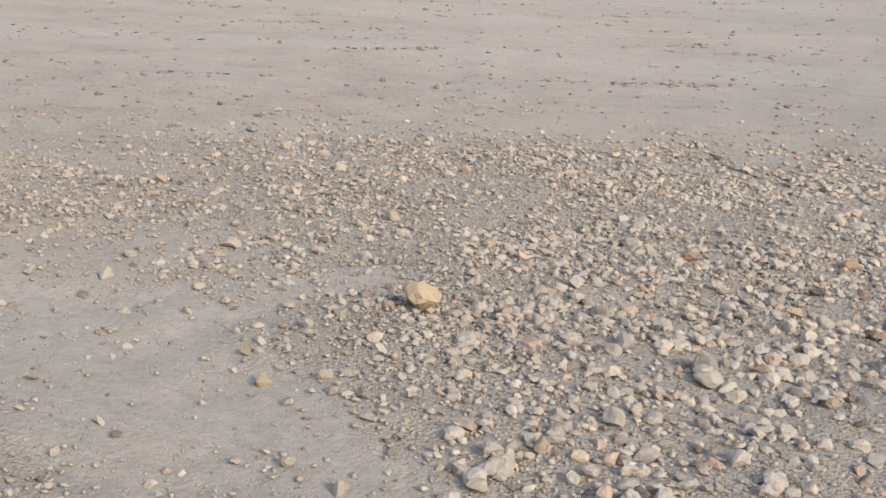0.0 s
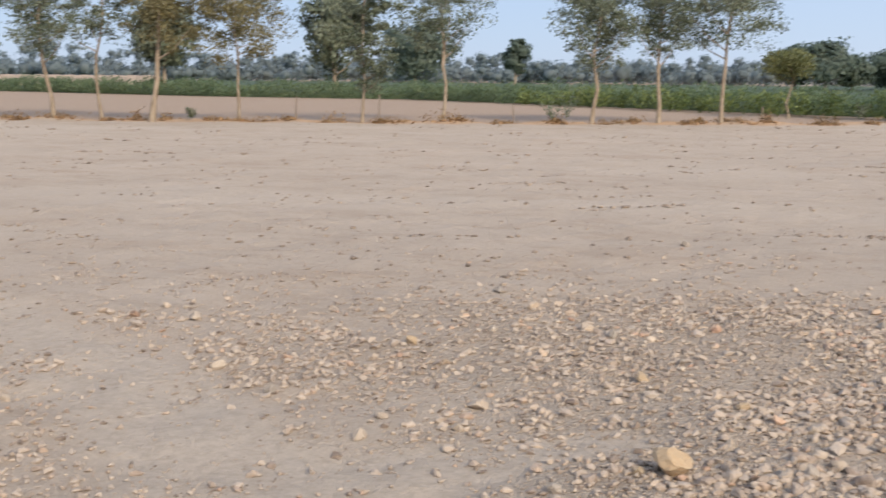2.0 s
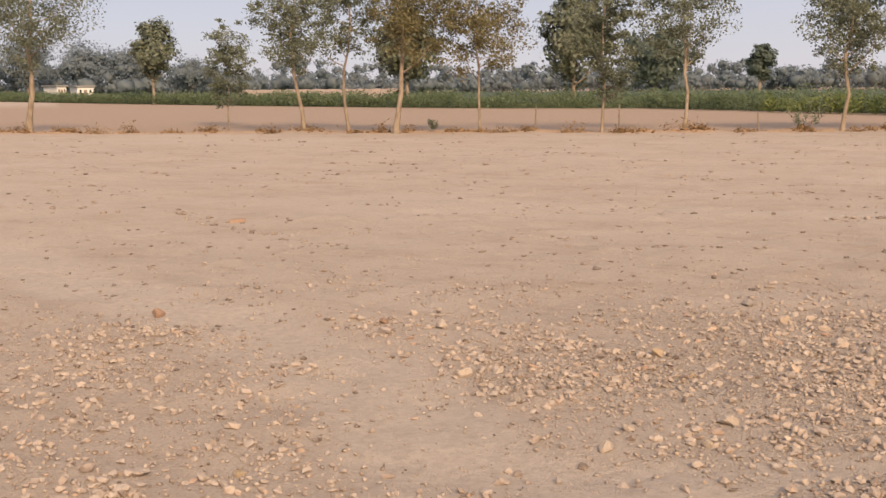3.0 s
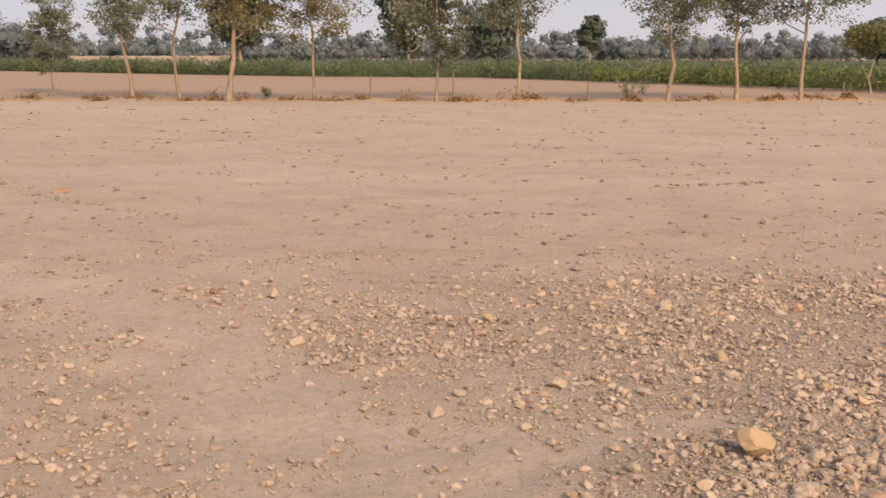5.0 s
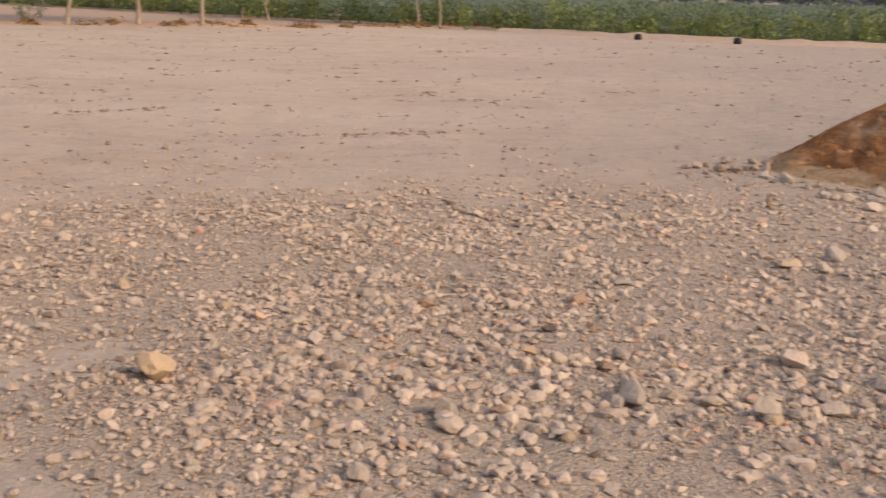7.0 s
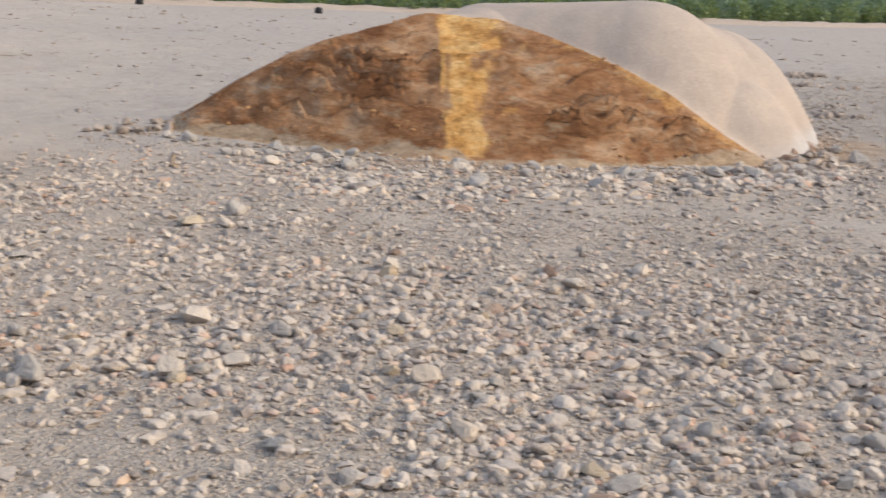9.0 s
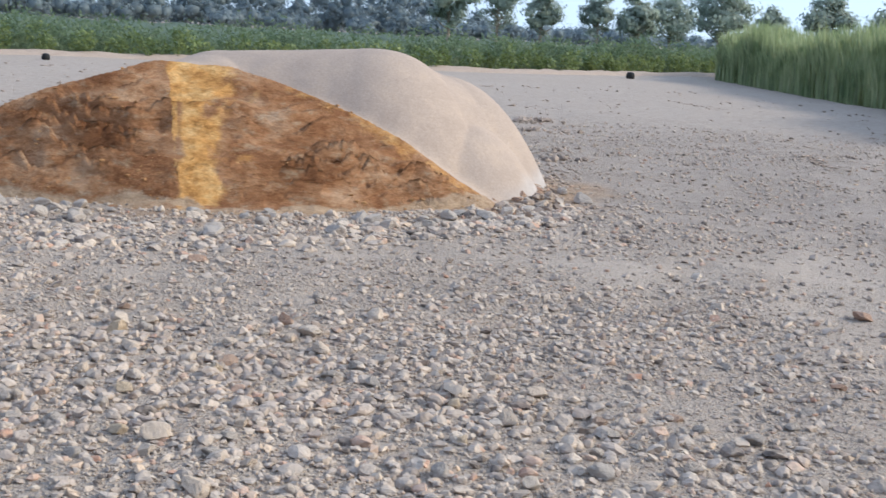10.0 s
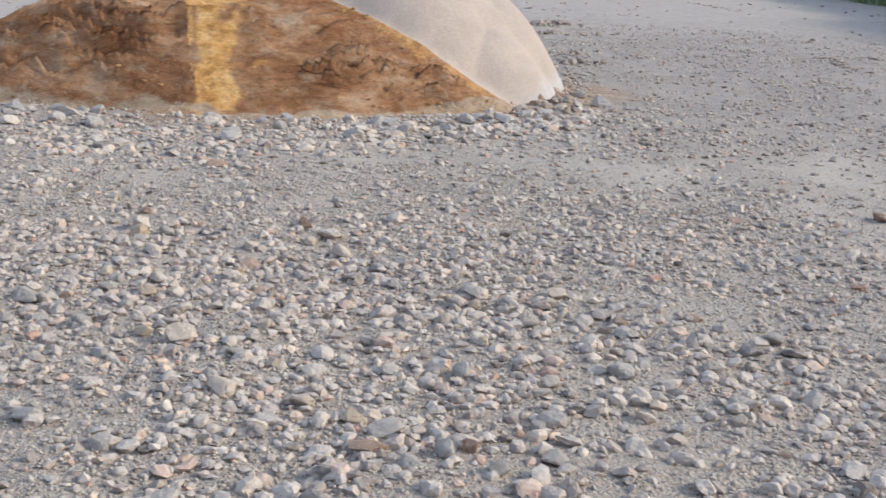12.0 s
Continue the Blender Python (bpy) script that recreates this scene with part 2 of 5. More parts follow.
ROCK = stone_material("pale_limestone", [(0.0, (0.70, 0.545, 0.39)), (1.0, (0.72, 0.61, 0.49))], True, (0.60, 0.495, 0.395))
ROCK_GOLD = stone_material("yellow_sandstone", [(0.0, (0.65, 0.47, 0.29)), (1.0, (0.66, 0.52, 0.36))], True, (0.58, 0.455, 0.305))
ROCK_RED = stone_material("brick_red_stone", [(0.0, (0.40, 0.235, 0.15)), (1.0, (0.50, 0.345, 0.235))], True, (0.48, 0.37, 0.275))
ROCK_GREY = stone_material("grey_stone", [(0.0, (0.42, 0.36, 0.305)), (1.0, (0.57, 0.49, 0.405))], True, (0.50, 0.425, 0.35))
FINE_GRAVEL = stone_material("dusty_pebbles", [(0.0, (0.29, 0.245, 0.205)), (0.25, (0.42, 0.355, 0.295)), (0.7, (0.51, 0.43, 0.355)), (1.0, (0.57, 0.46, 0.35))], False, (0.50, 0.42, 0.345))
RIDGE_CLOD = stone_material("ridge_clod", [(0.0, (0.13, 0.072, 0.035)), (0.6, (0.25, 0.145, 0.07)), (1.0, (0.42, 0.27, 0.145))], False, (0.44, 0.30, 0.18))
CLOD = stone_material("soil_clod", [(0.0, (0.19, 0.147, 0.115)), (0.6, (0.36, 0.285, 0.22)), (1.0, (0.52, 0.42, 0.33))], False, (0.41, 0.325, 0.255))
SAND_FACE = face_material()
SAND_LUMP = plain_material("damp_sand_lumps", (0.23, 0.105, 0.036), (0.47, 0.27, 0.11), 5, 0.92, None, 0.4, 0.01)
SAND_DRY = sand_material("dry_sand", (0.415, 0.33, 0.262), (0.445, 0.355, 0.282), (0.485, 0.382, 0.293), 1.0, 0.14)
BARK = plain_material("pale_bark", (0.20, 0.155, 0.11), (0.42, 0.345, 0.26), 9, 0.9, (1, 1, 0.3), 0.6, 0.02)
LEAF_OLIVE = leaf_material("olive_leaves", [(0.0, (0.06, 0.078, 0.045)), (0.6, (0.14, 0.165, 0.10)), (1.0, (0.28, 0.30, 0.21))])
LEAF_GOLD = leaf_material("yellowing_leaves", [(0.0, (0.07, 0.068, 0.03)), (0.6, (0.17, 0.15, 0.065)), (1.0, (0.29, 0.25, 0.12))])
LEAF_GREENGOLD = leaf_material("yellow_green_leaves", [(0.0, (0.07, 0.085, 0.03)), (0.6, (0.16, 0.175, 0.06)), (1.0, (0.27, 0.27, 0.11))])
# distance haze is mixed into this leaf colour, making it paler and bluer
LEAF_FAR_HAZED = leaf_material("hazed_far_foliage", [(0.0, (0.225, 0.27, 0.285)), (0.6, (0.235, 0.28, 0.293)), (1.0, (0.245, 0.29, 0.30))], 0.5)
LEAF_DUSK = leaf_material("dusky_green_foliage", [(0.0, (0.135, 0.175, 0.14)), (0.6, (0.16, 0.20, 0.155)), (1.0, (0.20, 0.24, 0.18))], 0.5)
# leaf colour lifted towards white to stand in for haze before the trees
LEAF_PALE_HAZED = leaf_material("pale_hazed_foliage", [(0.0, (0.33, 0.375, 0.31)), (0.6, (0.38, 0.425, 0.345)), (1.0, (0.43, 0.47, 0.38))], 0.55)
CROP_LEAF = leaf_material("crop_leaves", [(0.0, (0.115, 0.16, 0.082)), (0.6, (0.165, 0.22, 0.11)), (1.0, (0.235, 0.29, 0.155))], 0.5)
CROP_BUSH = leaf_material("crop_bushes", [(0.0, (0.08, 0.115, 0.035)), (0.6, (0.18, 0.24, 0.07)), (1.0, (0.33, 0.37, 0.13))], 0.4)
REED_LEAF = leaf_material("tall_grass", [(0.0, (0.14, 0.19, 0.08)), (0.6, (0.31, 0.39, 0.165)), (1.0, (0.58, 0.60, 0.32))], 0.5)
DRY_BRUSH = leaf_material("dry_brush", [(0.0, (0.11, 0.062, 0.028)), (0.6, (0.23, 0.14, 0.062)), (1.0, (0.42, 0.285, 0.14))], 0.25)
BLACK_PLASTIC = plain_material("black_plastic", (0.010, 0.010, 0.010), (0.022, 0.021, 0.020), 12, 0.55)
PLASTER = plain_material("old_plaster", (0.72, 0.68, 0.62), (0.80, 0.77, 0.72), 1.2, 0.9)
ROOFING = plain_material("grey_roofing", (0.25, 0.24, 0.23), (0.34, 0.32, 0.30), 3, 0.8)
GLASS_DARK = plain_material("dark_window", (0.02, 0.025, 0.03), (0.03, 0.035, 0.04), 2, 0.2)
DRY_WOOD = plain_material("grey_wood", (0.17, 0.13, 0.10), (0.30, 0.25, 0.20), 14, 0.9, (1, 1, 0.2))

# ================= tools =================
rng = np.random.default_rng(7)
TABLE = rng.random((256, 256))


def value_noise(x, y):
    xi, yi = np.floor(x).astype(int), np.floor(y).astype(int)
    u, v = x - xi, y - yi
    u, v = u * u * (3 - 2 * u), v * v * (3 - 2 * v)
    a, b = TABLE[xi & 255, yi & 255], TABLE[(xi + 1) & 255, yi & 255]
    c, d = TABLE[xi & 255, (yi + 1) & 255], TABLE[(xi + 1) & 255, (yi + 1) & 255]
    return (a * (1 - u) + b * u) * (1 - v) + (c * (1 - u) + d * u) * v - 0.5


def fbm(x, y, size, octaves=4):
    out, amp, f = 0.0, 1.0, 1.0 / size
    for k in range(octaves):
        out = out + amp * value_noise(x * f + 17.3 * k, y * f - 9.1 * k)
        amp, f = amp * 0.5, f * 2.03
    return out


def to_line(x, y, pts):
    """Distance from points to a polyline."""
    best = np.full(np.shape(x), 1e9)
    for (ax, ay), (bx, by) in zip(pts[:-1], pts[1:]):
        dx, dy = bx - ax, by - ay
        k = np.clip(((x - ax) * dx + (y - ay) * dy) / (dx * dx + dy * dy), 0, 1)
        best = np.minimum(best, np.hypot(x - ax - k * dx, y - ay - k * dy))
    return best


def smooth(a, b, v):
    t = np.clip((v - a) / (b - a), 0, 1)
    return t * t * (3 - 2 * t)


def mesh_from(name, verts, faces, material, flat=True):
    """A mesh from arrays; faces all have the same number of corners."""
    verts, faces = np.asarray(verts, np.float32), np.asarray(faces, np.int32)
    me = bpy.data.meshes.new(name)
    me.vertices.add(len(verts))
    me.vertices.foreach_set("co", verts.ravel())
    k = faces.shape[1]
    me.loops.add(faces.size)
    me.loops.foreach_set("vertex_index", faces.ravel())
    me.polygons.add(len(faces))
    me.polygons.foreach_set("loop_start", np.arange(0, faces.size, k, dtype=np.int32))
    me.polygons.foreach_set("loop_total", np.full(len(faces), k, np.int32))
    me.polygons.foreach_set("use_smooth", np.full(len(faces), not flat, bool))
    me.materials.append(material)
    me.update(calc_edges=True)
    return me


def part(name, mesh, parent, label=""):
    ob = new(name, mesh)
    ob.parent = parent
    return tagged(ob, label)


def bm_mesh(name, bm, material, flat=True):
    me = bpy.data.meshes.new(name)
    bmesh.ops.recalc_face_normals(bm, faces=bm.faces)
    bm.to_mesh(me)
    bm.free()
    me.materials.append(material)
    for p in me.polygons:
        p.use_smooth = not flat
    return me


def box_bm(bm, lo, hi, bevel=0.0):
    made = bmesh.ops.create_cube(bm, size=1.0)["verts"]
    for v in made:
        v.co = Vector([lo[i] + (v.co[i] + 0.5) * (hi[i] - lo[i]) for i in range(3)])
    if bevel:
        bmesh.ops.bevel(bm, geom=list({e for v in made for e in v.link_edges}), offset=bevel, segments=2, affect="EDGES")
    return bm


def tube(points, radii, sides=7):
    """Arrays of a tapering tube along points."""
    pts = np.array(points, float)
    verts, faces = [], []
    for i, (p, r) in enumerate(zip(pts, radii)):
        d = pts[min(i + 1, len(pts) - 1)] - pts[max(i - 1, 0)]
        d /= np.linalg.norm(d) + 1e-9
        a = np.cross(d, (0.31, 0.95, 0.05))
        a /= np.linalg.norm(a) + 1e-9
        b = np.cross(d, a)
        for k in range(sides):
            w = 2 * math.pi * k / sides
            verts.append(p + r * (math.cos(w) * a + math.sin(w) * b))
    for i in range(len(pts) - 1):
        for k in range(sides):
            q = (k + 1) % sides
            faces.append((i * sides + k, i * sides + q, (i + 1) * sides + q, (i + 1) * sides + k))
    return verts, faces


def joined(pieces):
    verts, faces, n = [], [], 0
    for v, f in pieces:
        verts.append(np.asarray(v))
        faces.append(np.asarray(f) + n)
        n += len(v)
    return np.concatenate(verts), np.concatenate(faces)


def tuft_arrays(points, facing, size, r):
    """Small leafy pads, each turned roughly the way that its crown faces there."""
    n = len(points)
    out = facing / np.maximum(np.linalg.norm(facing, axis=1), 1e-6)[:, None] + r.normal(0, 0.25, (n, 3))
    out /= np.linalg.norm(out, axis=1)[:, None]
    a = np.cross(out, r.normal(size=(n, 3)))
    a /= np.linalg.norm(a, axis=1)[:, None]
    b = np.cross(out, a)
    k = size * (0.6 + 0.8 * r.random((n, 1)))
    v = np.stack([points - a * k * 0.5, points - b * k * 0.4, points + a * k * 0.5, points + b * k * 0.4], 1).reshape(-1, 3)
    return v, np.arange(4 * n).reshape(-1, 4)


def leaf_arrays(centres, length, width, r, droop=0.0):
    """Kinked leaf quads with random turns round the given centres."""
    n = len(centres)
    d = r.normal(size=(n, 3))
    d[:, 2] -= droop
    d /= np.linalg.norm(d, axis=1)[:, None]
    s = np.cross(d, r.normal(size=(n, 3)))
    s /= np.linalg.norm(s, axis=1)[:, None] + 1e-9
    k = (0.6 + 0.8 * r.random(n))[:, None]
    a, b = d * length * k / 2, s * width * k / 2
    v = np.stack([centres - a, centres + b * 1.0, centres + a, centres - b * 1.0], 1).reshape(-1, 3)
    return v, np.arange(4 * n).reshape(n, 4)


# ================= ground =================
TREE_LINE = [(-60, 33.0), (-31.5, 35.6), (-20.0, 37.5), (-8.0, 39.6), (0.5, 41.9), (9.5, 46.3), (15.0, 49.0)]
BANK_LINE = [(11.0, 43.0), (14.9, 39.8), (18.0, 37.7), (23.4, 36.2), (29.0, 34.0), (36.5, 30.3), (43.0, 29.2), (56.0, 29.0), (66.0, 30.0)]
DUST_LANE = [(-9.0, 9.6), (-6.9, 8.1), (-4.4, 6.85), (-2.9, 5.7), (-2.0, 4.8), (-1.45, 4.2), (-0.9, 3.75), (-0.5, 3.3), (0.1, 2.4)]
WEST_PATCH = [(-4.8, 6.2), (-3.9, 5.55), (-3.1, 4.8), (-2.45, 4.1)]
SIDE_LANE = [(-1.5, 4.6), (-0.9, 4.75), (-0.35, 5.2)]
FINE_LANE = [(3.9, 6.3), (4.9, 5.9), (5.9, 5.1), (6.8, 4.4), (8.0, 3.6), (9.5, 3.0), (13.0, 2.0)]
WHEEL_LANE = [(6.0, 1.6), (7.0, 2.6), (9.5, 3.6), (16.0, 5.6)]
COBBLES = [(3.5, 5.6), (3.2, 4.7), (3.5, 4.1), (4.2, 3.7)]
RUBBLE = [(4.6, 7.5), (5.9, 6.7), (7.4, 5.95), (8.7, 5.95), (9.8, 6.3)]
FOOT_LINE = [(5.1, 10.2), (5.9, 8.95), (6.5, 8.0), (7.4, 7.2), (8.5, 6.75), (9.7, 6.7)]


def lane_depth(x, y):
    """1 inside the dusty lanes, 0 outside."""
    w = 0.25 * fbm(x, y, 0.5, 3)
    return np.maximum(smooth(0.62, 0.28, to_line(x, y, DUST_LANE) + w), smooth(0.34, 0.12, to_line(x, y, SIDE_LANE) + 0.6 * w))


def ground_z(x, y):
    x, y = np.asarray(x, float), np.asarray(y, float)
    r = np.hypot(x, y)
    near = smooth(60, 25, r)
    z = 0.05 * fbm(x, y, 2.2, 3) * near * smooth(1, 5, r) + 0.034 * fbm(x, y, 0.35, 5) * near
    z -= 0.025 * lane_depth(x, y)
    d = to_line(x, y, TREE_LINE)
    z += (0.05 + 0.16 * fbm(x, y, 1.1, 3)) * np.exp(-(d / 0.55) ** 2)
    return z


def zg(x, y):
    return float(ground_z(np.array([x]), np.array([y]))[0])


def build_ground():
    az = np.radians(np.concatenate([np.arange(-48, 92, 0.32), np.arange(92, 312, 4.0)]))
    rad = np.concatenate([[0.4, 1.0, 1.7, 2.3], 2.6 * np.exp(np.arange(0, 3.05, 0.0095)), [60, 70, 85, 105, 140, 200, 320, 600, 1200, 2600]])
    A, R = np.meshgrid(az, rad)
    X, Y = R * np.sin(A), R * np.cos(A)
    Z = ground_z(X, Y)
    nr, na = X.shape
    v = np.stack([X, Y, Z], -1).reshape(-1, 3)
    i, j = np.meshgrid(np.arange(nr - 1), np.arange(na), indexing="ij")
    q = (j + 1) % na
    f = np.stack([i * na + j, i * na + q, (i + 1) * na + q, (i + 1) * na + j], -1).reshape(-1, 4)[:, ::-1]
    # the small disc under the camera
    v = np.concatenate([v, [[0, 0, 0]]])
    c = len(v) - 1
    k = np.arange(0, na - 1, 2)
    f2 = np.stack([k, np.full_like(k, c), (k + 2) % na, (k + 1) % na], -1)[:, ::-1]
    me = mesh_from("ground", v, np.concatenate([f, f2]), SOIL, False)
    dust = me.attributes.new("dust", "FLOAT", "POINT")
    x, y = v[:, 0], v[:, 1]
    fine = 0.3 * smooth(1.5, 0.1, to_line(x, y, FINE_LANE) + 0.4 * fbm(x, y, 0.6, 3)) + 0.2 * smooth(0.6, 0.2, to_line(x, y, WHEEL_LANE))
    dust.data.foreach_set("value", np.clip(0.75 * lane_depth(x, y) + fine + 0.5 * smooth(0.1, 0.5, fbm(x * 0.5, y, 3.0, 4)), 0, 0.85).astype(np.float32))
    near = to_line(x, y, TREE_LINE)
    bed = np.where(np.hypot(x, y) < 26, gravel_density(x, y), 0.0)
    th = np.degrees(np.arctan2(x, y))
    foot = [(6.3, 7.7), (7.5, 6.8), (9.0, 6.35), (10.2, 6.8), (11.0, 7.35)]
    zones = {"dirt": 0.8 * smooth(0.65, 0.1, to_line(x, y, foot) + 0.6 * fbm(x, y, 0.5, 4)),
             "silt": 0.75 * smooth(4, 30, th + 12 * fbm(x, y, 5.0, 3)) * smooth(8.5, 12, np.hypot(x, y)) * smooth(130, 85, th),
             "stony": np.clip(0.12 * smooth(40, 12, np.hypot(x, y)) * (1 - 0.5 * lane_depth(x, y)) + 1.7 * bed * (0.4 + 0.6 * smooth(-0.35, 0.15, fbm(x, y, 0.6, 5))) * smooth(-40, 5, np.degrees(np.arctan2(x, y)) + 20 * fbm(x, y, 0.8, 3)), 0, 1),
             "ridge": 0.75 * smooth(1.3, 0.2, near + 0.9 * fbm(x, y, 1.0, 3)),
             "plough": 0.8 * smooth(0.1, 0.6, y - np.interp(x, [p[0] for p in TREE_LINE], [p[1] for p in TREE_LINE])) * (x < 15) * (x > -90)}
    for zone, value in zones.items():
        me.attributes.new(zone, "FLOAT", "POINT").data.foreach_set("value", np.clip(value, 0, 1).astype(np.float32))
    return tagged(new("ground", me), "pale dusty bare soil with wheel lanes and crumbs", "ground", kind="structure")



# ================= sand heap =================



def rounded(points, steps=4):
    """A Catmull-Rom curve through the points."""
    p = np.array(points, float)
    p = np.concatenate([[2 * p[0] - p[1]], p, [2 * p[-1] - p[-2]]])
    out = []
    for i in range(1, len(p) - 2):
        for u in np.arange(steps) / steps:
            out.append(tuple(0.5 * (2 * p[i] + (p[i + 1] - p[i - 1]) * u + (2 * p[i - 1] - 5 * p[i] + 4 * p[i + 1] - p[i + 2]) * u * u + (3 * p[i] - p[i - 1] - 3 * p[i + 1] + p[i + 2]) * u ** 3)))
    return out + [tuple(p[-2])]


# crest and shoulders of the heap: x, y, height
CREST = [(5.30, 10.55, 0.02), (5.85, 10.23, 0.44), (6.40, 9.95, 0.78), (7.10, 9.64, 1.01), (7.58, 9.45, 1.08), (7.95, 8.98, 1.07), (8.34, 8.30, 0.88), (8.62, 7.61, 0.60), (8.84, 7.12, 0.30), (9.12, 6.84, 0.02)]
CREST = rounded(CREST)
BACK = [(7.58, 9.45, 1.08), (8.5, 9.7, 1.215), (9.38, 8.5, 1.33), (10.22, 8.42, 1.08), (9.78, 7.96, 0.72)]
RIB = [(7.58, 9.45), (7.15, 8.75), (6.56, 8.02)]


def heap_body(x, y):
    """The heap before digging: a sharp crest and a rounded back."""
    highs = []
    for line, fall, power in ((CREST, 0.60, 1.0), (BACK, 0.66, 2.3)):
        best = np.full(np.shape(x), -9.0)
        for (ax, ay, az), (bx, by, bz) in zip(line[:-1], line[1:]):
            dx, dy = bx - ax, by - ay
            k = np.clip(((x - ax) * dx + (y - ay) * dy) / (dx * dx + dy * dy), 0, 1)
            d = np.hypot(x - ax - k * dx, y - ay - k * dy)
            best = np.maximum(best, az + k * (bz - az) - fall * d ** power)
        highs.append(best)
    a, b = highs
    return 0.5 * (a + b + np.sqrt((a - b) ** 2 + 0.003)) + 0.018 * fbm(x, y, 0.9, 3) + 0.03 * fbm(x, y, 0.28, 4) * smooth(0.5, 0.0, b - a)


def rib_side(x, y):
    """Distance to the rib down the dug face, and to which side (+ right)."""
    side = (x - RIB[0][0]) * (RIB[2][1] - RIB[0][1]) - (y - RIB[0][1]) * (RIB[2][0] - RIB[0][0])
    return to_line(x, y, RIB) * np.where(side < 0, 1.0, -1.0)


def in_front(x, y):
    """True on the camera's side of the foot line."""
    th = np.arctan2(x, y)
    fa = np.array([math.atan2(a, b) for a, b in FOOT_LINE])
    fr = np.array([math.hypot(a, b) for a, b in FOOT_LINE])
    return np.hypot(x, y) < np.interp(th, fa, fr)


def heap_height(x, y):
    """Heights of the heap, and where its front has been dug away."""
    body = heap_body(x, y)
    th, r = np.arctan2(x, y), np.hypot(x, y)
    ca = [math.atan2(a, b) for a, b, _ in CREST]
    crest = np.interp(th, ca, [math.hypot(a, b) for a, b, _ in CREST])
    foot = np.interp(th, [math.atan2(a, b) for a, b in FOOT_LINE], [math.hypot(a, b) for a, b in FOOT_LINE])
    top = np.interp(th, ca, [c for _, _, c in CREST])
    u = np.clip((r - foot) / np.maximum(crest - foot, 0.15), -0.5, 1.0)
    loose = np.clip(u * (1 - u) * 4, 0, 1)
    # ledges left by the digging, and a rib of slipped sand
    h = top * np.where(u > 0, np.maximum(u, 0) ** 0.85, u * 0.6)
    q = rib_side(x, y) + 0.16 * fbm(x, y, 0.3, 3)
    rib = np.where(q > 0, np.exp(-(q / 0.42) ** 2), np.exp(-(q / 0.30) ** 2))
    along = 0.8 * x - 0.6 * y
    beds = fbm(along * 0.45, h * 2.2, 0.30, 5)
    ledge = h * 9 + 3.0 * fbm(along * 0.5, h, 0.5, 3)
    step = (ledge - np.floor(ledge)) ** 1.5 - 0.4
    h = h + loose * (0.06 * rib + 0.10 * beds + (0.12 + 0.03 * smooth(0.3, 0.9, q) * smooth(0.75, 0.4, h)) * step * np.clip(3 * fbm(x, y, 0.5, 3) + 0.5, 0, 1.4) + 0.055 * fbm(along * 0.6, h * 1.8, 0.16, 4) + 0.06 * fbm(x, y, 0.9, 2))
    # loose sand spilled over the foot
    h = np.maximum(h, np.where(u < 0.4, 0.035 + 0.06 * fbm(x, y, 0.5, 3) - 0.16 * (foot - r), -1.0) - 0.2 * smooth(0.80, 0.90, th) - 0.3 * smooth(0.66, 0.56, th))
    edge = math.atan2(*CREST[-1][:2])
    h = h + (body - h) * np.maximum(smooth(edge - 0.03, edge, th), smooth(0.88, 1.0, u))
    dug = ((th < edge) & (th > 0.47) & (r < crest + 0.02)) | ((th < edge + 0.03) & (th >= edge) & (r < 11.55))
    face = (th < edge) & (th > 0.47) & (r < crest)
    return np.where(face, h, body), dug, h


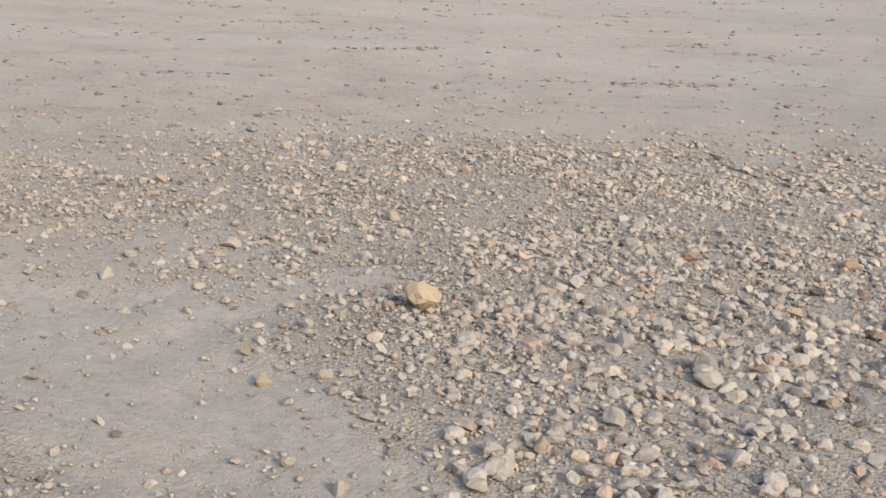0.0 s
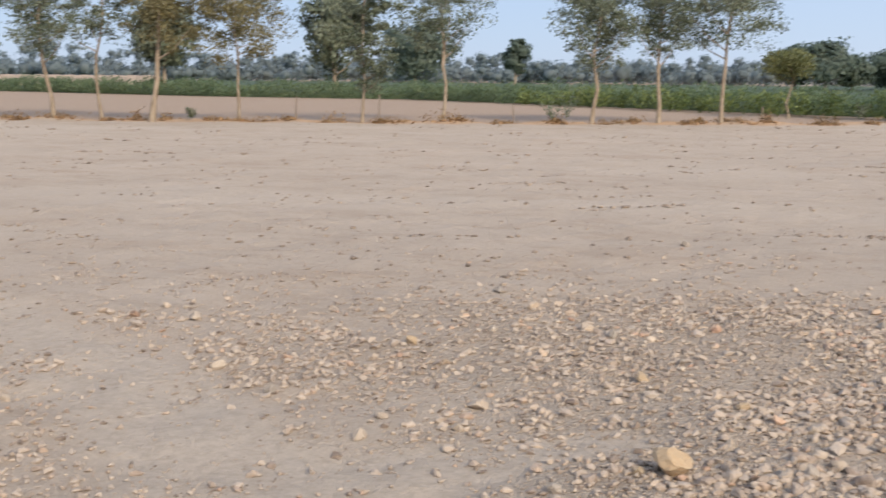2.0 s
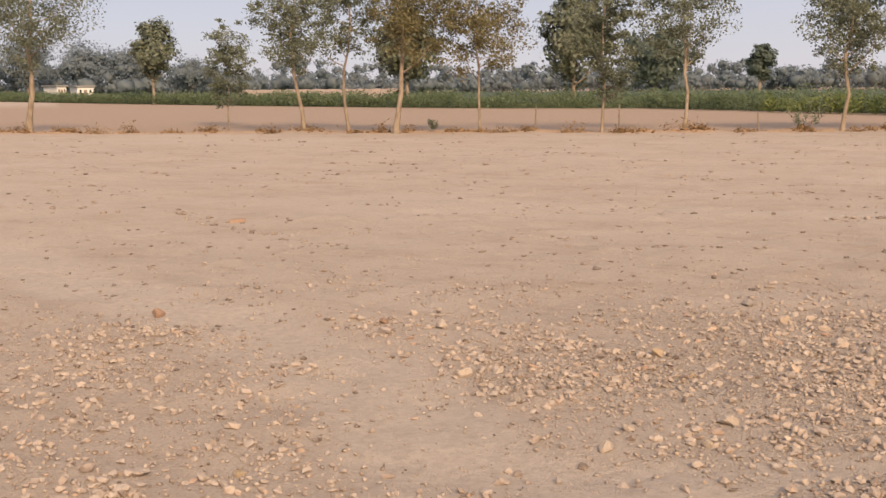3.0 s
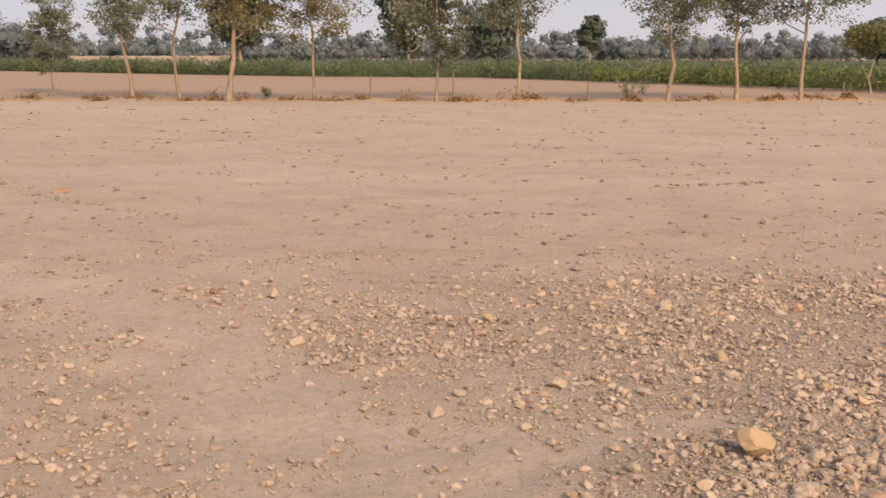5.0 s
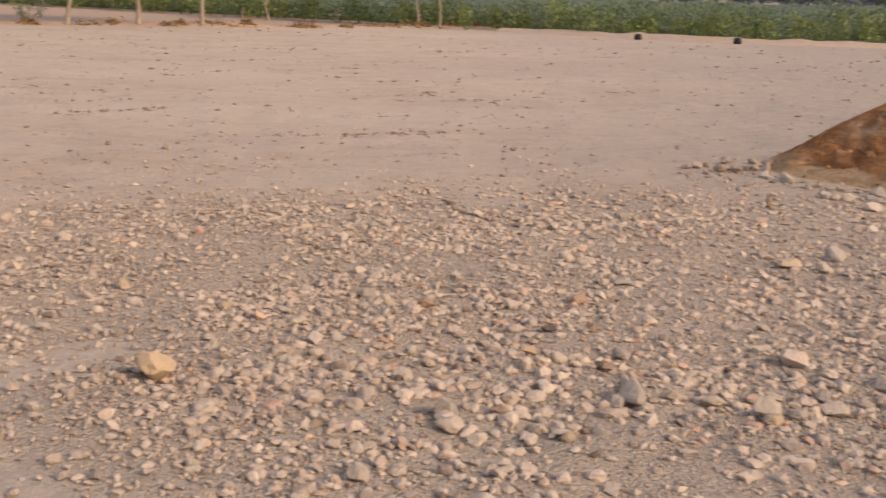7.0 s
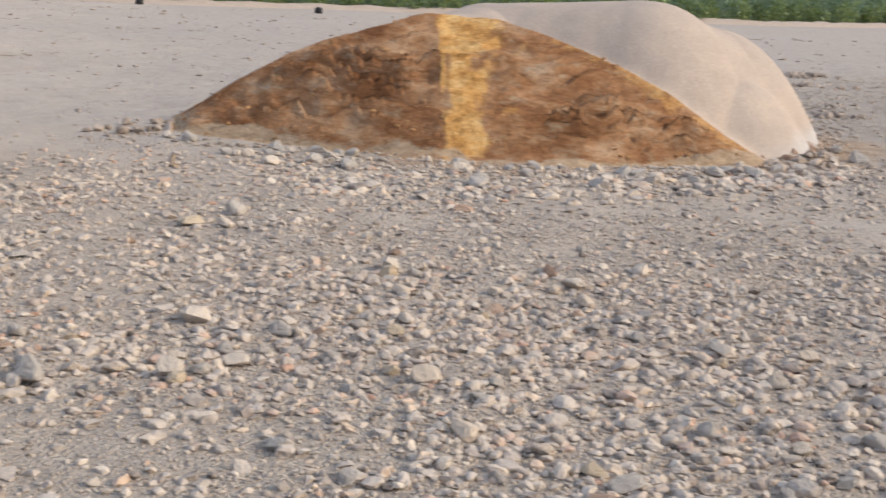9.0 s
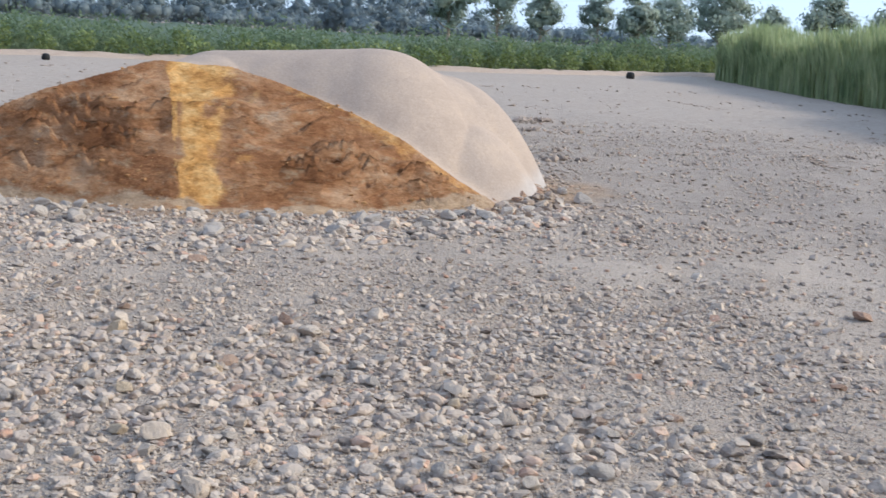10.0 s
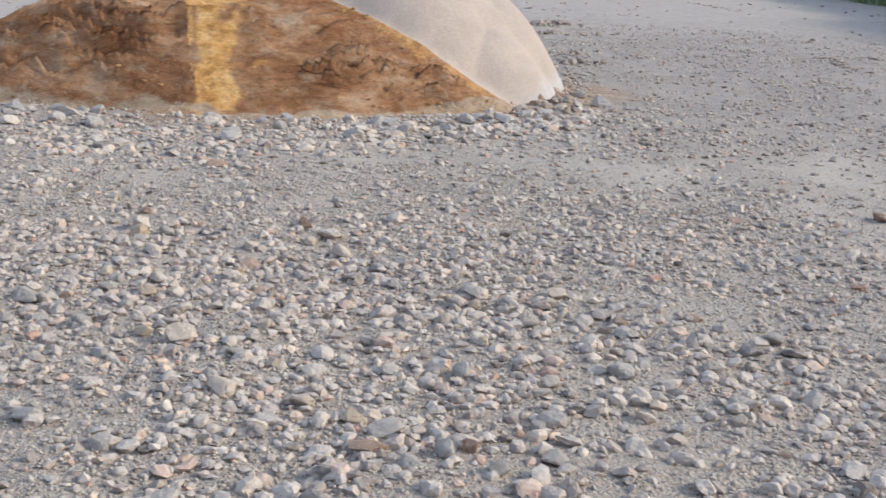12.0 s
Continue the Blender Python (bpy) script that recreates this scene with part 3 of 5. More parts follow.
def build_heap():
    heap = tagged(new("sand_heap"), "sand heap, damp brown dug face, dry pale back", "sand heap")
    step = 0.024
    xs, ys = np.arange(4.4, 13.0, step), np.arange(5.8, 13.0, step)
    X, Y = np.meshgrid(xs, ys)
    Z, dug, front = heap_height(X, Y)
    base = ground_z(X, Y)
    low = Z < base - 0.05
    Z = np.maximum(Z, base - 0.06)
    q = rib_side(X, Y) + 0.12 * fbm(X, Y, 0.3, 3)
    reach = 0.13 + 0.17 * Z ** 2
    slid = smooth(-0.06, 0.05, q) * smooth(reach + 0.40, reach - 0.25, rib_side(X, Y) + 0.40 * fbm(X, Y, 0.22, 5)) * dug
    lip = 0.26 * smooth(0.24, 0.03, to_line(X, Y, [c[:2] for c in CREST]) + 0.3 * fbm(X, Y, 0.25, 4)) * smooth(7.9, 8.5, X) * dug
    slid = np.maximum(slid, lip)
    spill = smooth(0.12, -0.02, front + 0.16 * fbm(X, Y, 0.6, 3)) * dug
    ash = 0.55 * smooth(0.20, 0.04, Z - base + 0.16 * fbm(X, Y, 0.35, 4)) * smooth(0.93, 0.97, np.arctan2(X, Y)) * ~dug
    ny, nx = X.shape
    v = np.stack([X, Y, Z], -1).reshape(-1, 3)
    i, j = np.meshgrid(np.arange(ny - 1), np.arange(nx - 1), indexing="ij")
    quad = np.stack([i * nx + j, i * nx + j + 1, (i + 1) * nx + j + 1, (i + 1) * nx + j], -1).reshape(-1, 4)
    keep = ~low.ravel()[quad].all(1)
    is_dug = dug.ravel()[quad].mean(1) > 0.5
    is_spill = is_dug & (spill.ravel()[quad].mean(1) > 0.45)
    is_slid = is_dug & ~is_spill & (slid.ravel()[quad].mean(1) > 0.45)
    for name, pick, material, label in (("dug_face", keep & is_dug & ~is_slid & ~is_spill, SAND_FACE, "damp brown layered sand face"), ("sand_slide", keep & is_slid, SAND_FACE, "bright golden slipped sand"),
                                        ("spilled_foot", keep & is_spill, SAND_FACE, "loose tan sand spilled along the foot"),
                                        ("dry_back", keep & ~is_dug, SAND_DRY, "dry pale smooth sand")):
        used, back = np.unique(quad[pick], return_inverse=True)
        me = mesh_from(name, v[used], back.reshape(-1, 4), material, False)
        for zone, value in (("slid", slid), ("spill", spill), ("ash", ash)):
            me.attributes.new(zone, "FLOAT", "POINT").data.foreach_set("value", value.ravel()[used].astype(np.float32))
        part(name, me, heap, label)
    # crumbled lumps of damp sand in rows along the layers
    r = np.random.default_rng(5)
    pick = r.integers(0, X.size, 9000)
    x, y, z = (a.ravel()[pick] for a in (X, Y, Z))
    rows = fbm(0.35 * (0.8 * x - 0.6 * y), z * 1.6, 0.25, 4)
    ok = dug.ravel()[pick] & (z > ground_z(x, y) + 0.02) & (slid.ravel()[pick] < 0.25) & (r.random(len(x)) < smooth(-0.25, 0.45, rows))
    x, y, z = (a[ok] + 0.01 * r.normal(size=ok.sum()) for a in (x, y, z))
    size = 0.012 + 0.055 * r.random(len(x)) ** 3
    tagged(part("crumbled_sand", scatter_mesh("crumbled_sand", x, y, size, BALL1, SAND_LUMP, r, 0.5, 0.6, bed=z), heap), "crumbled lumps of damp brown sand", kind="stuff")
    return heap


# ================= gravel and stones =================


def ball(level):
    bm = bmesh.new()
    bmesh.ops.create_icosphere(bm, subdivisions=level, radius=1.0)
    v = np.array([x.co[:] for x in bm.verts])
    f = np.array([[x.index for x in p.verts] for p in bm.faces])
    bm.free()
    return v, f


BALL1, BALL2, BALL3 = ball(1), ball(2), ball(3)
GRAIN = (np.array([(1, 0, 0), (-1, 0, 0), (0, 1, 0), (0, -1, 0), (0, 0, 1), (0, 0, -1)], float), np.array([(0, 2, 4), (2, 1, 4), (1, 3, 4), (3, 0, 4), (2, 0, 5), (1, 2, 5), (3, 1, 5), (0, 3, 5)]))


def chipped(base, r, facets=7, rough=0.08):
    """A stone: a ball cut by random planes and roughened."""
    v = base[0].copy()
    for _ in range(facets):
        d = r.normal(size=3)
        d /= np.linalg.norm(d)
        k = v @ d
        cut = 0.42 + 0.38 * r.random()
        v -= np.outer(np.maximum(k - cut, 0) * 0.9, d)
    return v * (1 + rough * r.normal(size=(len(v), 1)))


def turns(n, r):
    q = r.normal(size=(n, 4))
    q /= np.linalg.norm(q, axis=1)[:, None]
    w, x, y, z = q.T
    return np.stack([np.stack([1 - 2 * (y * y + z * z), 2 * (x * y - z * w), 2 * (x * z + y * w)], -1),
                     np.stack([2 * (x * y + z * w), 1 - 2 * (x * x + z * z), 2 * (y * z - x * w)], -1),
                     np.stack([2 * (x * z - y * w), 2 * (y * z + x * w), 1 - 2 * (x * x + y * y)], -1)], 1)


def scatter_mesh(name, x, y, size, base, material, r, sunk=0.25, flatness=0.7, kinds=12, bed=None):
    """One mesh of many loose stones of the given sizes (widths in metres)."""
    shapes = [chipped(base, r) for _ in range(kinds)]
    n = len(x)
    which = r.integers(0, kinds, n)
    rot = turns(n, r)
    v = np.array(shapes)[which]
    v = np.einsum("nij,nkj->nki", rot, v * (0.62 + 0.66 * r.random((n, 1, 3))) * (1 + (0.18 if len(base[0]) < 20 else 0.05) * r.normal(size=(n, len(base[0]), 1))))
    v[:, :, 2] *= flatness
    v *= (size / 2)[:, None, None]
    z = (ground_z(x, y) if bed is None else bed) + size * flatness * (0.5 - sunk)
    v += np.stack([x, y, z], -1)[:, None]
    f = base[1][None] + (np.arange(n) * len(base[0]))[:, None, None]
    return mesh_from(name, v.reshape(-1, 3), f.reshape(-1, 3), material, len(base[0]) > 8)


def gravel_density(x, y):
    """0 to 1: where the gravel lies."""
    th, r = np.degrees(np.arctan2(x, y)), np.hypot(x, y)
    far = 8.8 + 0.05 * np.clip(th, -30, 30) + 1.5 * fbm(x, y, 1.6, 3)
    far = far + 13 * smooth(42, 58, th) + 5 * smooth(42, 50, th) * fbm(x, y, 4.0, 3)
    band = smooth(2.0 + 4.4 * smooth(40, 52, th), -2.0 - 3.6 * smooth(40, 52, th), r - far)
    patch = smooth(-0.35, 0.25, fbm(x, y, 1.3, 4) + 0.15 + 0.3 * smooth(-12, 12, th))
    west = smooth(-20, -3, th) * 0.3 + 0.7 + 0.2 * smooth(-26, -34, th)
    even = 0.60 + 0.08 * smooth(2, 20, th)
    d = band * (even + (1 - even) * patch) * west * (1 - 0.8 * lane_depth(x, y))
    d *= 1 - 0.25 * smooth(1.0, 0.2, to_line(x, y, FINE_LANE) + 0.4 * fbm(x, y, 0.7, 3)) - 0.3 * smooth(0.5, 0.2, to_line(x, y, WHEEL_LANE))
    d = np.maximum(d, 0.75 * smooth(0.8, 0.1, to_line(x, y, WEST_PATCH) + 0.5 * fbm(x, y, 0.8, 3)))
    d *= (1 - 0.4 * smooth(46, 58, th) * smooth(6.5, 9, r)) * smooth(1.3, 2.6, r)
    heap = (heap_body(x, y) > 0.02) & ~in_front(x, y)
    return np.where(heap, 0, np.maximum(d, 0.02 * smooth(12, 9, r)))


def sprinkle(n, r, lo, hi, a0=-46, a1=84, power=1.0):
    """Places in a sector round the origin; power 1 spreads evenly over the area."""
    th = np.radians(a0 + (a1 - a0) * r.random(n))
    u = r.random(n)
    rad = np.sqrt(lo * lo + u * (hi * hi - lo * lo)) if power == 1.0 else lo * (hi / lo) ** u
    return rad * np.sin(th), rad * np.cos(th)


ground = build_ground()
build_heap()


# drifts of clods: from x, y to x, y, how many
CLOD_DRIFTS = [(-1.4, 14.6, -0.2, 15.0, 90), (0.9, 12.8, 2.8, 13.0, 170), (-10.9, 22.6, -9.9, 22.8, 30), (-9.4, 13.1, -7.8, 11.9, 60), (-7.8, 11.9, -5.6, 10.6, 80), (17.6, 12.6, 18.8, 13.1, 130), (13.6, 9.1, 14.4, 9.8, 40), (9.3, 6.5, 10.4, 7.0, 160), (10.5, 7.0, 12.2, 8.1, 120), (12.2, 8.1, 14.2, 9.6, 90), (-3.0, 17.5, -1.8, 17.9, 40), (4.4, 9.9, 5.5, 10.7, 130), (4.9, 9.6, 5.7, 9.2, 50), (15.6, 6.1, 18.2, 7.9, 130), (28.4, 14.9, 29.5, 16.5, 40)]


def build_gravel():
    r = np.random.default_rng(11)
    for name, count, lo, hi, a0, s0, s1, power, base, label in (
            ("grit", 39000, 1.4, 10.5, -46, 0.008, 0.020, 1.0, GRAIN, "fine grey grit and crumbs in the dust"),
            ("crumbs", 15000, 2.4, 8.0, -46, 0.012, 0.030, 1.5, GRAIN, "scattered grey crumbs on the dusty lanes"),
            ("pebbles", 64000, 1.6, 8.2, -4, 0.012, 0.027, 1.0, GRAIN, "close bed of fingertip sized grey pebbles"),
            ("gravel", 88000, 1.6, 12, -46, 0.018, 0.063, 1.6, BALL1, "dense spread of small grey gravel"),
            ("coarse_gravel", 9400, 1.6, 5.2, -46, 0.036, 0.092, 2.0, BALL2, "coarser broken grey stone among gravel"),
            ("outer_gravel", 19000, 5.2, 9.8, -46, 0.036, 0.088, 2.3, BALL1, "coarser broken grey stone beyond gravel"),
            ("west_gravel", 74000, 3.0, 11.5, -46, 0.016, 0.046, 1.7, GRAIN, "loose scatter of small grey stone on dust"),
            ("far_gravel", 30000, 9.5, 24, 36, 0.022, 0.075, 2.0, GRAIN, "thin scatter of distant grey gravel on dust")):
        x, y = sprinkle(count, r, lo, hi, a0, 77)
        lump = smooth(-0.25, 0.2, fbm(x, y, 0.6, 5))
        dense = gravel_density(x, y) * (0.5 + 0.5 * lump)
        east = smooth(8, 26, np.degrees(np.arctan2(x, y)))
        if name in ("coarse_gravel", "outer_gravel"):
            dense = dense * (1 - 0.4 * east) * (1 - 0.9 * lane_depth(x, y)) * (0.30 + 0.70 * smooth(-4, 8, np.degrees(np.arctan2(x, y)))) * (0.3 + 0.7 * smooth(-0.2, 0.2, fbm(x + 40, y, 1.1, 4)))
        if name in ("gravel", "coarse_gravel", "outer_gravel"):
            dense = dense * (1 - 0.55 * smooth(1.6, 0.3, to_line(x, y, FINE_LANE) + 0.5 * fbm(x, y, 0.8, 3)))
        if name in ("gravel", "pebbles"):
            dense = dense * (0.35 + 0.65 * smooth(-0.22, 0.12, fbm(x - 30, y + 12, 0.9, 4)))
        if name in ("coarse_gravel", "outer_gravel"):
            # the yellow stone lies clear, with dust behind it
            dense = dense * smooth(0.3, 0.6, np.hypot(x + 0.06, y - 5.05))
            dense = dense * (1 + 2.2 * smooth(1.15, 0.35, to_line(x, y, COBBLES) + 0.5 * fbm(x, y, 0.5, 3)))
        if name == "west_gravel":
            dense = np.maximum(dense, 0.36 * lump * smooth(12, 7, np.hypot(x, y))) * smooth(16, -2, np.degrees(np.arctan2(x, y)))
        if name == "crumbs":
            dense = 0.7 * lump * smooth(14, 4, np.degrees(np.arctan2(x, y))) * (heap_body(x, y) < 0.02)
        if name == "grit":
            dense = np.maximum(dense, 0.26 * smooth(10.5, 7.0, np.hypot(x, y)) * (heap_body(x, y) < 0.02))
        ok = r.random(count) < dense * smooth(78, 71, np.degrees(np.arctan2(x, y)))
        x, y, east = x[ok], y[ok], east[ok]
        size = s0 + (s1 - s0) * r.random(len(x)) ** power
        size *= 0.90 + 0.10 * smooth(-14, 8, np.degrees(np.arctan2(x, y)))
        grey = r.random(len(x)) < (0.7 - 0.35 * smooth(1.2, 0.4, to_line(x, y, COBBLES))) * smooth(-14, 22, np.degrees(np.arctan2(x, y)) + 25 * fbm(x, y, 1.5, 3))
        for kind, pick, material in (("", grey, FINE_GRAVEL if name in ("grit", "crumbs", "pebbles") else GRAVEL), ("earthy_", ~grey, BROWN_GRAVEL)):
            tagged(new(kind + name, scatter_mesh(kind + name, x[pick], y[pick], size[pick], base, material, r, 0.27 + 0.08 * east[pick])), label.replace("grey", "brown") if kind else label, "gravel", kind="stuff")
    # broken stone heaped along the foot of the sand
    n = 1700
    t = r.random(n) * (len(RUBBLE) - 1)
    x, y = (np.interp(t, range(len(RUBBLE)), [p[k] for p in RUBBLE]) for k in (0, 1))
    away = r.normal(0, 0.30, n)
    x, y = x + 0.55 * away, y + 0.8 * away
    ok = (r.random(n) < smooth(-0.3, 0.15, fbm(x, y, 0.5, 4))) & ((heap_body(x, y) < 0.02) | in_front(x, y))
    x, y = x[ok], y[ok]
    size = 0.03 + 0.10 * r.random(len(x)) ** 2.6
    tagged(new("rubble", scatter_mesh("rubble", x, y, size, BALL2, GRAVEL, r, 0.40)), "grey rubble heaped along the foot of the sand", "rubble", kind="stuff")
    # clods lie in short drifts dragged along the field
    px, py = [], []
    drifts = list(CLOD_DRIFTS)
    for _ in range(150):
        x, y = (float(a[0]) for a in sprinkle(1, r, 9.0, 38, -46, 70, 0))
        turn, long = r.normal(0.1, 0.35), 0.3 + 1.1 * r.random()
        drifts.append((x, y, x + long * math.cos(turn), y + long * math.sin(turn), int(4 + 14 * r.random())))
    for ax, ay, bx, by, n in drifts:
        u = r.random(n)
        px.append(ax + u * (bx - ax) + r.normal(0, 0.10, n))
        py.append(ay + u * (by - ay) + r.normal(0, 0.10, n))
    x, y = sprinkle(5000, r, 8.0, 34, -46, 60, 0)
    ok = (heap_body(x, y) < 0.02) & (r.random(len(x)) < 0.3 + 0.7 * smooth(-0.1, 0.3, fbm(x, y, 2.0, 4)))
    x, y = x[ok], y[ok]
    size = (0.014 + 0.04 * r.random(len(x)) ** 2.5) * (0.5 + np.hypot(x, y) / 30)
    tagged(new("dry_crumbs", scatter_mesh("dry_crumbs", x, y, size, GRAIN, BROWN_GRAVEL, r, 0.3, 0.5)), "pale crumbs of dry soil on the field", "crumbs", kind="stuff")
    # larger dark lumps beside and behind the heap
    lx, ly = [], []
    for ax, ay, wide, n in ((18.2, 13.0, 0.35, 26), (16.6, 11.7, 0.5, 14), (10.05, 6.75, 0.10, 7), (9.4, 6.42, 0.2, 12), (9.0, 6.3, 0.15, 8), (5.0, 10.4, 0.3, 16), (12.9, 8.8, 0.35, 14)):
        lx.append(r.normal(ax, wide, n))
        ly.append(r.normal(ay, wide * 0.6, n))
    lx, ly = np.concatenate(lx), np.concatenate(ly)
    size = (0.06 + 0.10 * r.random(len(lx)) ** 1.5) * (0.8 + np.hypot(lx, ly) / 50)
    tagged(new("earth_lumps", scatter_mesh("earth_lumps", lx, ly, size, BALL2, CLOD, r, 0.25, 0.7)), "dark brown lumps of earth by the heap", "clods", kind="stuff")
    x, y = sprinkle(5200, r, 7.5, 42, -46, 84, 0)
    x, y = np.concatenate([x] + px), np.concatenate([y] + py)
    ok = ~((heap_body(x, y) > 0.02) & ~in_front(x, y))
    x, y = x[ok], y[ok]
    size = (0.016 + 0.075 * r.random(len(x)) ** 3.0) * (0.5 + np.hypot(x, y) / 34)
    tagged(new("soil_clods", scatter_mesh("soil_clods", x, y, 1.25 * size, GRAIN, CLOD, r, 0.30, 0.40)), "scattered dark crumbs and clods of dry soil", "clods", kind="stuff")


build_gravel()

STONE_MESHES = {}


def stone_mesh(kind, material, seed):
    if (kind, seed) not in STONE_MESHES:
        r = np.random.default_rng(100 + seed)
        v = chipped(BALL3, r, 12, 0.035) * (0.5 * np.array([1.0, 0.8, 0.7]))
        STONE_MESHES[kind, seed] = mesh_from("stone", v, BALL3[1], material, True)
    return STONE_MESHES[kind, seed]


STONE_LABELS = {"pale": "pale buff limestone lump lying on gravel", "gold": "yellow sandstone lump lying on gravel", "red": "reddish brown brick-like stone on gravel", "grey": "grey broken field stone lying on gravel"}
STONE_STUFF = {"pale": ROCK, "gold": ROCK_GOLD, "red": ROCK_RED, "grey": ROCK_GREY}


def stone(x, y, size, kind="pale", tall=1.0, seed=0, turn=0.0):
    ob = new("stone", stone_mesh(kind, STONE_STUFF[kind], seed % 9))
    ob.matrix_world = Matrix.LocRotScale((x, y, zg(x, y) + size * 0.35 * tall * 0.5), Euler((0.2 * math.sin(seed), 0.2 * math.cos(seed * 2), turn)), (size, size, size * 1.1 * tall))
    return tagged(ob, STONE_LABELS[kind], "stone", "loose stones")


# noted stones: x, y, width, kind, height factor
LANE_STONES = [(-5.22, 7.06, 0.12, "red", 0.9), (-7.90, 12.30, 0.24, "red", 0.4), (-1.43, 5.03, 0.08, "pale", 0.8),
               (-1.00, 5.60, 0.11, "pale", 0.7), (-0.68, 4.12, 0.05, "gold", 1.0), (-0.58, 3.89, 0.07, "gold", 0.9), (-0.56, 4.14, 0.04, "pale", 1.2),
               (-0.48, 3.71, 0.04, "pale", 0.8), (-0.41, 3.27, 0.05, "pale", 1.1), (-0.50, 4.44, 0.08, "pale", 0.7), (-0.38, 3.91, 0.06, "pale", 1.0),
               (-0.25, 3.12, 0.06, "pale", 0.9), (-0.23, 3.76, 0.05, "grey", 1.2), (-0.21, 3.59, 0.05, "pale", 0.8), (-0.27, 6.30, 0.08, "gold", 1.1),
               (-0.12, 3.37, 0.05, "grey", 0.7), (-0.21, 4.72, 0.06, "gold", 1.0)]
MIDDLE_STONES = [(-0.07, 4.76, 0.175, "gold", 1.05), (-0.13, 11.65, 0.12, "grey", 0.8), (0.03, 3.12, 0.04, "grey", 0.8), (0.15, 5.16, 0.06, "pale", 1.1),
                 (0.11, 3.54, 0.07, "pale", 0.7), (0.13, 3.16, 0.07, "pale", 1.0), (0.20, 3.35, 0.05, "pale", 0.9), (0.33, 3.41, 0.07, "gold", 1.2),
                 (0.38, 3.64, 0.05, "pale", 0.8), (0.58, 5.00, 0.07, "pale", 1.1), (0.52, 4.22, 0.06, "pale", 0.7), (0.94, 6.09, 0.10, "grey", 1.0),
                 (0.69, 4.40, 0.09, "grey", 0.9), (0.58, 3.67, 0.08, "pale", 1.2), (0.65, 3.96, 0.06, "pale", 0.8), (1.03, 5.98, 0.07, "pale", 1.1),
                 (0.82, 4.51, 0.06, "red", 0.7), (1.20, 5.87, 0.10, "red", 1.0), (1.03, 4.84, 0.06, "pale", 0.9), (0.96, 4.19, 0.12, "grey", 1.2),
                 (1.98, 5.84, 0.11, "red", 0.8), (1.71, 4.29, 0.14, "grey", 1.0), (2.19, 4.09, 0.12, "pale", 1.1), (2.57, 4.67, 0.14, "pale", 1.0),
                 (3.89, 6.69, 0.15, "grey", 0.9)]
COBBLE_STONES = [
    (6.74, 7.01, 0.108, "pale", 0.9), (7.17, 6.24, 0.161, "grey", 0.8), (6.4, 6.78, 0.131, "grey", 1), (6.65, 6.27, 0.166, "grey", 0.8), (5.88, 6.75, 0.236, "grey", 0.5),
    (6.19, 6.45, 0.11, "pale", 0.8), (5.2, 6.04, 0.14, "red", 0.5), (7.35, 2.59, 0.13, "red", 0.7), (6.34, 3.88, 0.07, "pale", 1), (4.34, 5.75, 0.074, "pale", 0.9),
    (4.2, 5.73, 0.105, "pale", 0.6), (6.26, 3.17, 0.074, "pale", 0.7), (4.09, 5.29, 0.079, "red", 0.7), (4.92, 4.27, 0.119, "pale", 0.7), (4.51, 4.52, 0.094, "red", 1),
    (4.02, 4.95, 0.075, "pale", 0.9), (3.87, 5.04, 0.1, "pale", 1.3)]
FRONT_STONES = [
    (3.91, 4.87, 0.083, "grey", 0.9), (5.62, 2.58, 0.083, "grey", 0.8), (3.75, 4.88, 0.109, "gold", 1.2), (4.42, 4.24, 0.126, "pale", 0.7), (5.67, 2.05, 0.088, "red", 0.5),
    (4.28, 4.24, 0.075, "pale", 0.9), (3.82, 4.6, 0.071, "pale", 0.9), (4.75, 3.49, 0.069, "pale", 0.8), (5.35, 2.31, 0.079, "grey", 0.7), (4.24, 3.97, 0.106, "pale", 0.8),
    (3.58, 4.52, 0.111, "pale", 0.7), (4.33, 3.68, 0.117, "grey", 0.7), (3.81, 4.15, 0.12, "red", 0.4), (4.45, 3.43, 0.083, "pale", 0.7), (3.67, 4.25, 0.1, "pale", 0.6),
    (4.07, 3.86, 0.083, "red", 0.6), (5.23, 2, 0.082, "grey", 0.7)]
MID_STONES = [
    (3.59, 4.28, 0.066, "pale", 0.8), (4.19, 3.69, 0.083, "grey", 0.8), (3.92, 3.96, 0.076, "grey", 0.8), (4.55, 3.2, 0.07, "pale", 1), (4, 3.67, 0.088, "grey", 0.7),
    (3.63, 4.01, 0.08, "gold", 0.9), (3.19, 4.35, 0.072, "pale", 1.1), (4.08, 3.5, 0.083, "grey", 0.7), (4.49, 2.9, 0.098, "pale", 0.8), (4.96, 1.96, 0.072, "grey", 0.7),
    (3.32, 4.14, 0.095, "pale", 0.7), (4.24, 3.14, 0.137, "pale", 0.7), (4.38, 2.87, 0.07, "pale", 0.8), (3.11, 4.21, 0.078, "grey", 0.8), (4.65, 2.33, 0.086, "red", 0.5),
    (4.13, 3.08, 0.076, "gold", 0.9), (2.79, 4.33, 0.123, "grey", 0.6)]
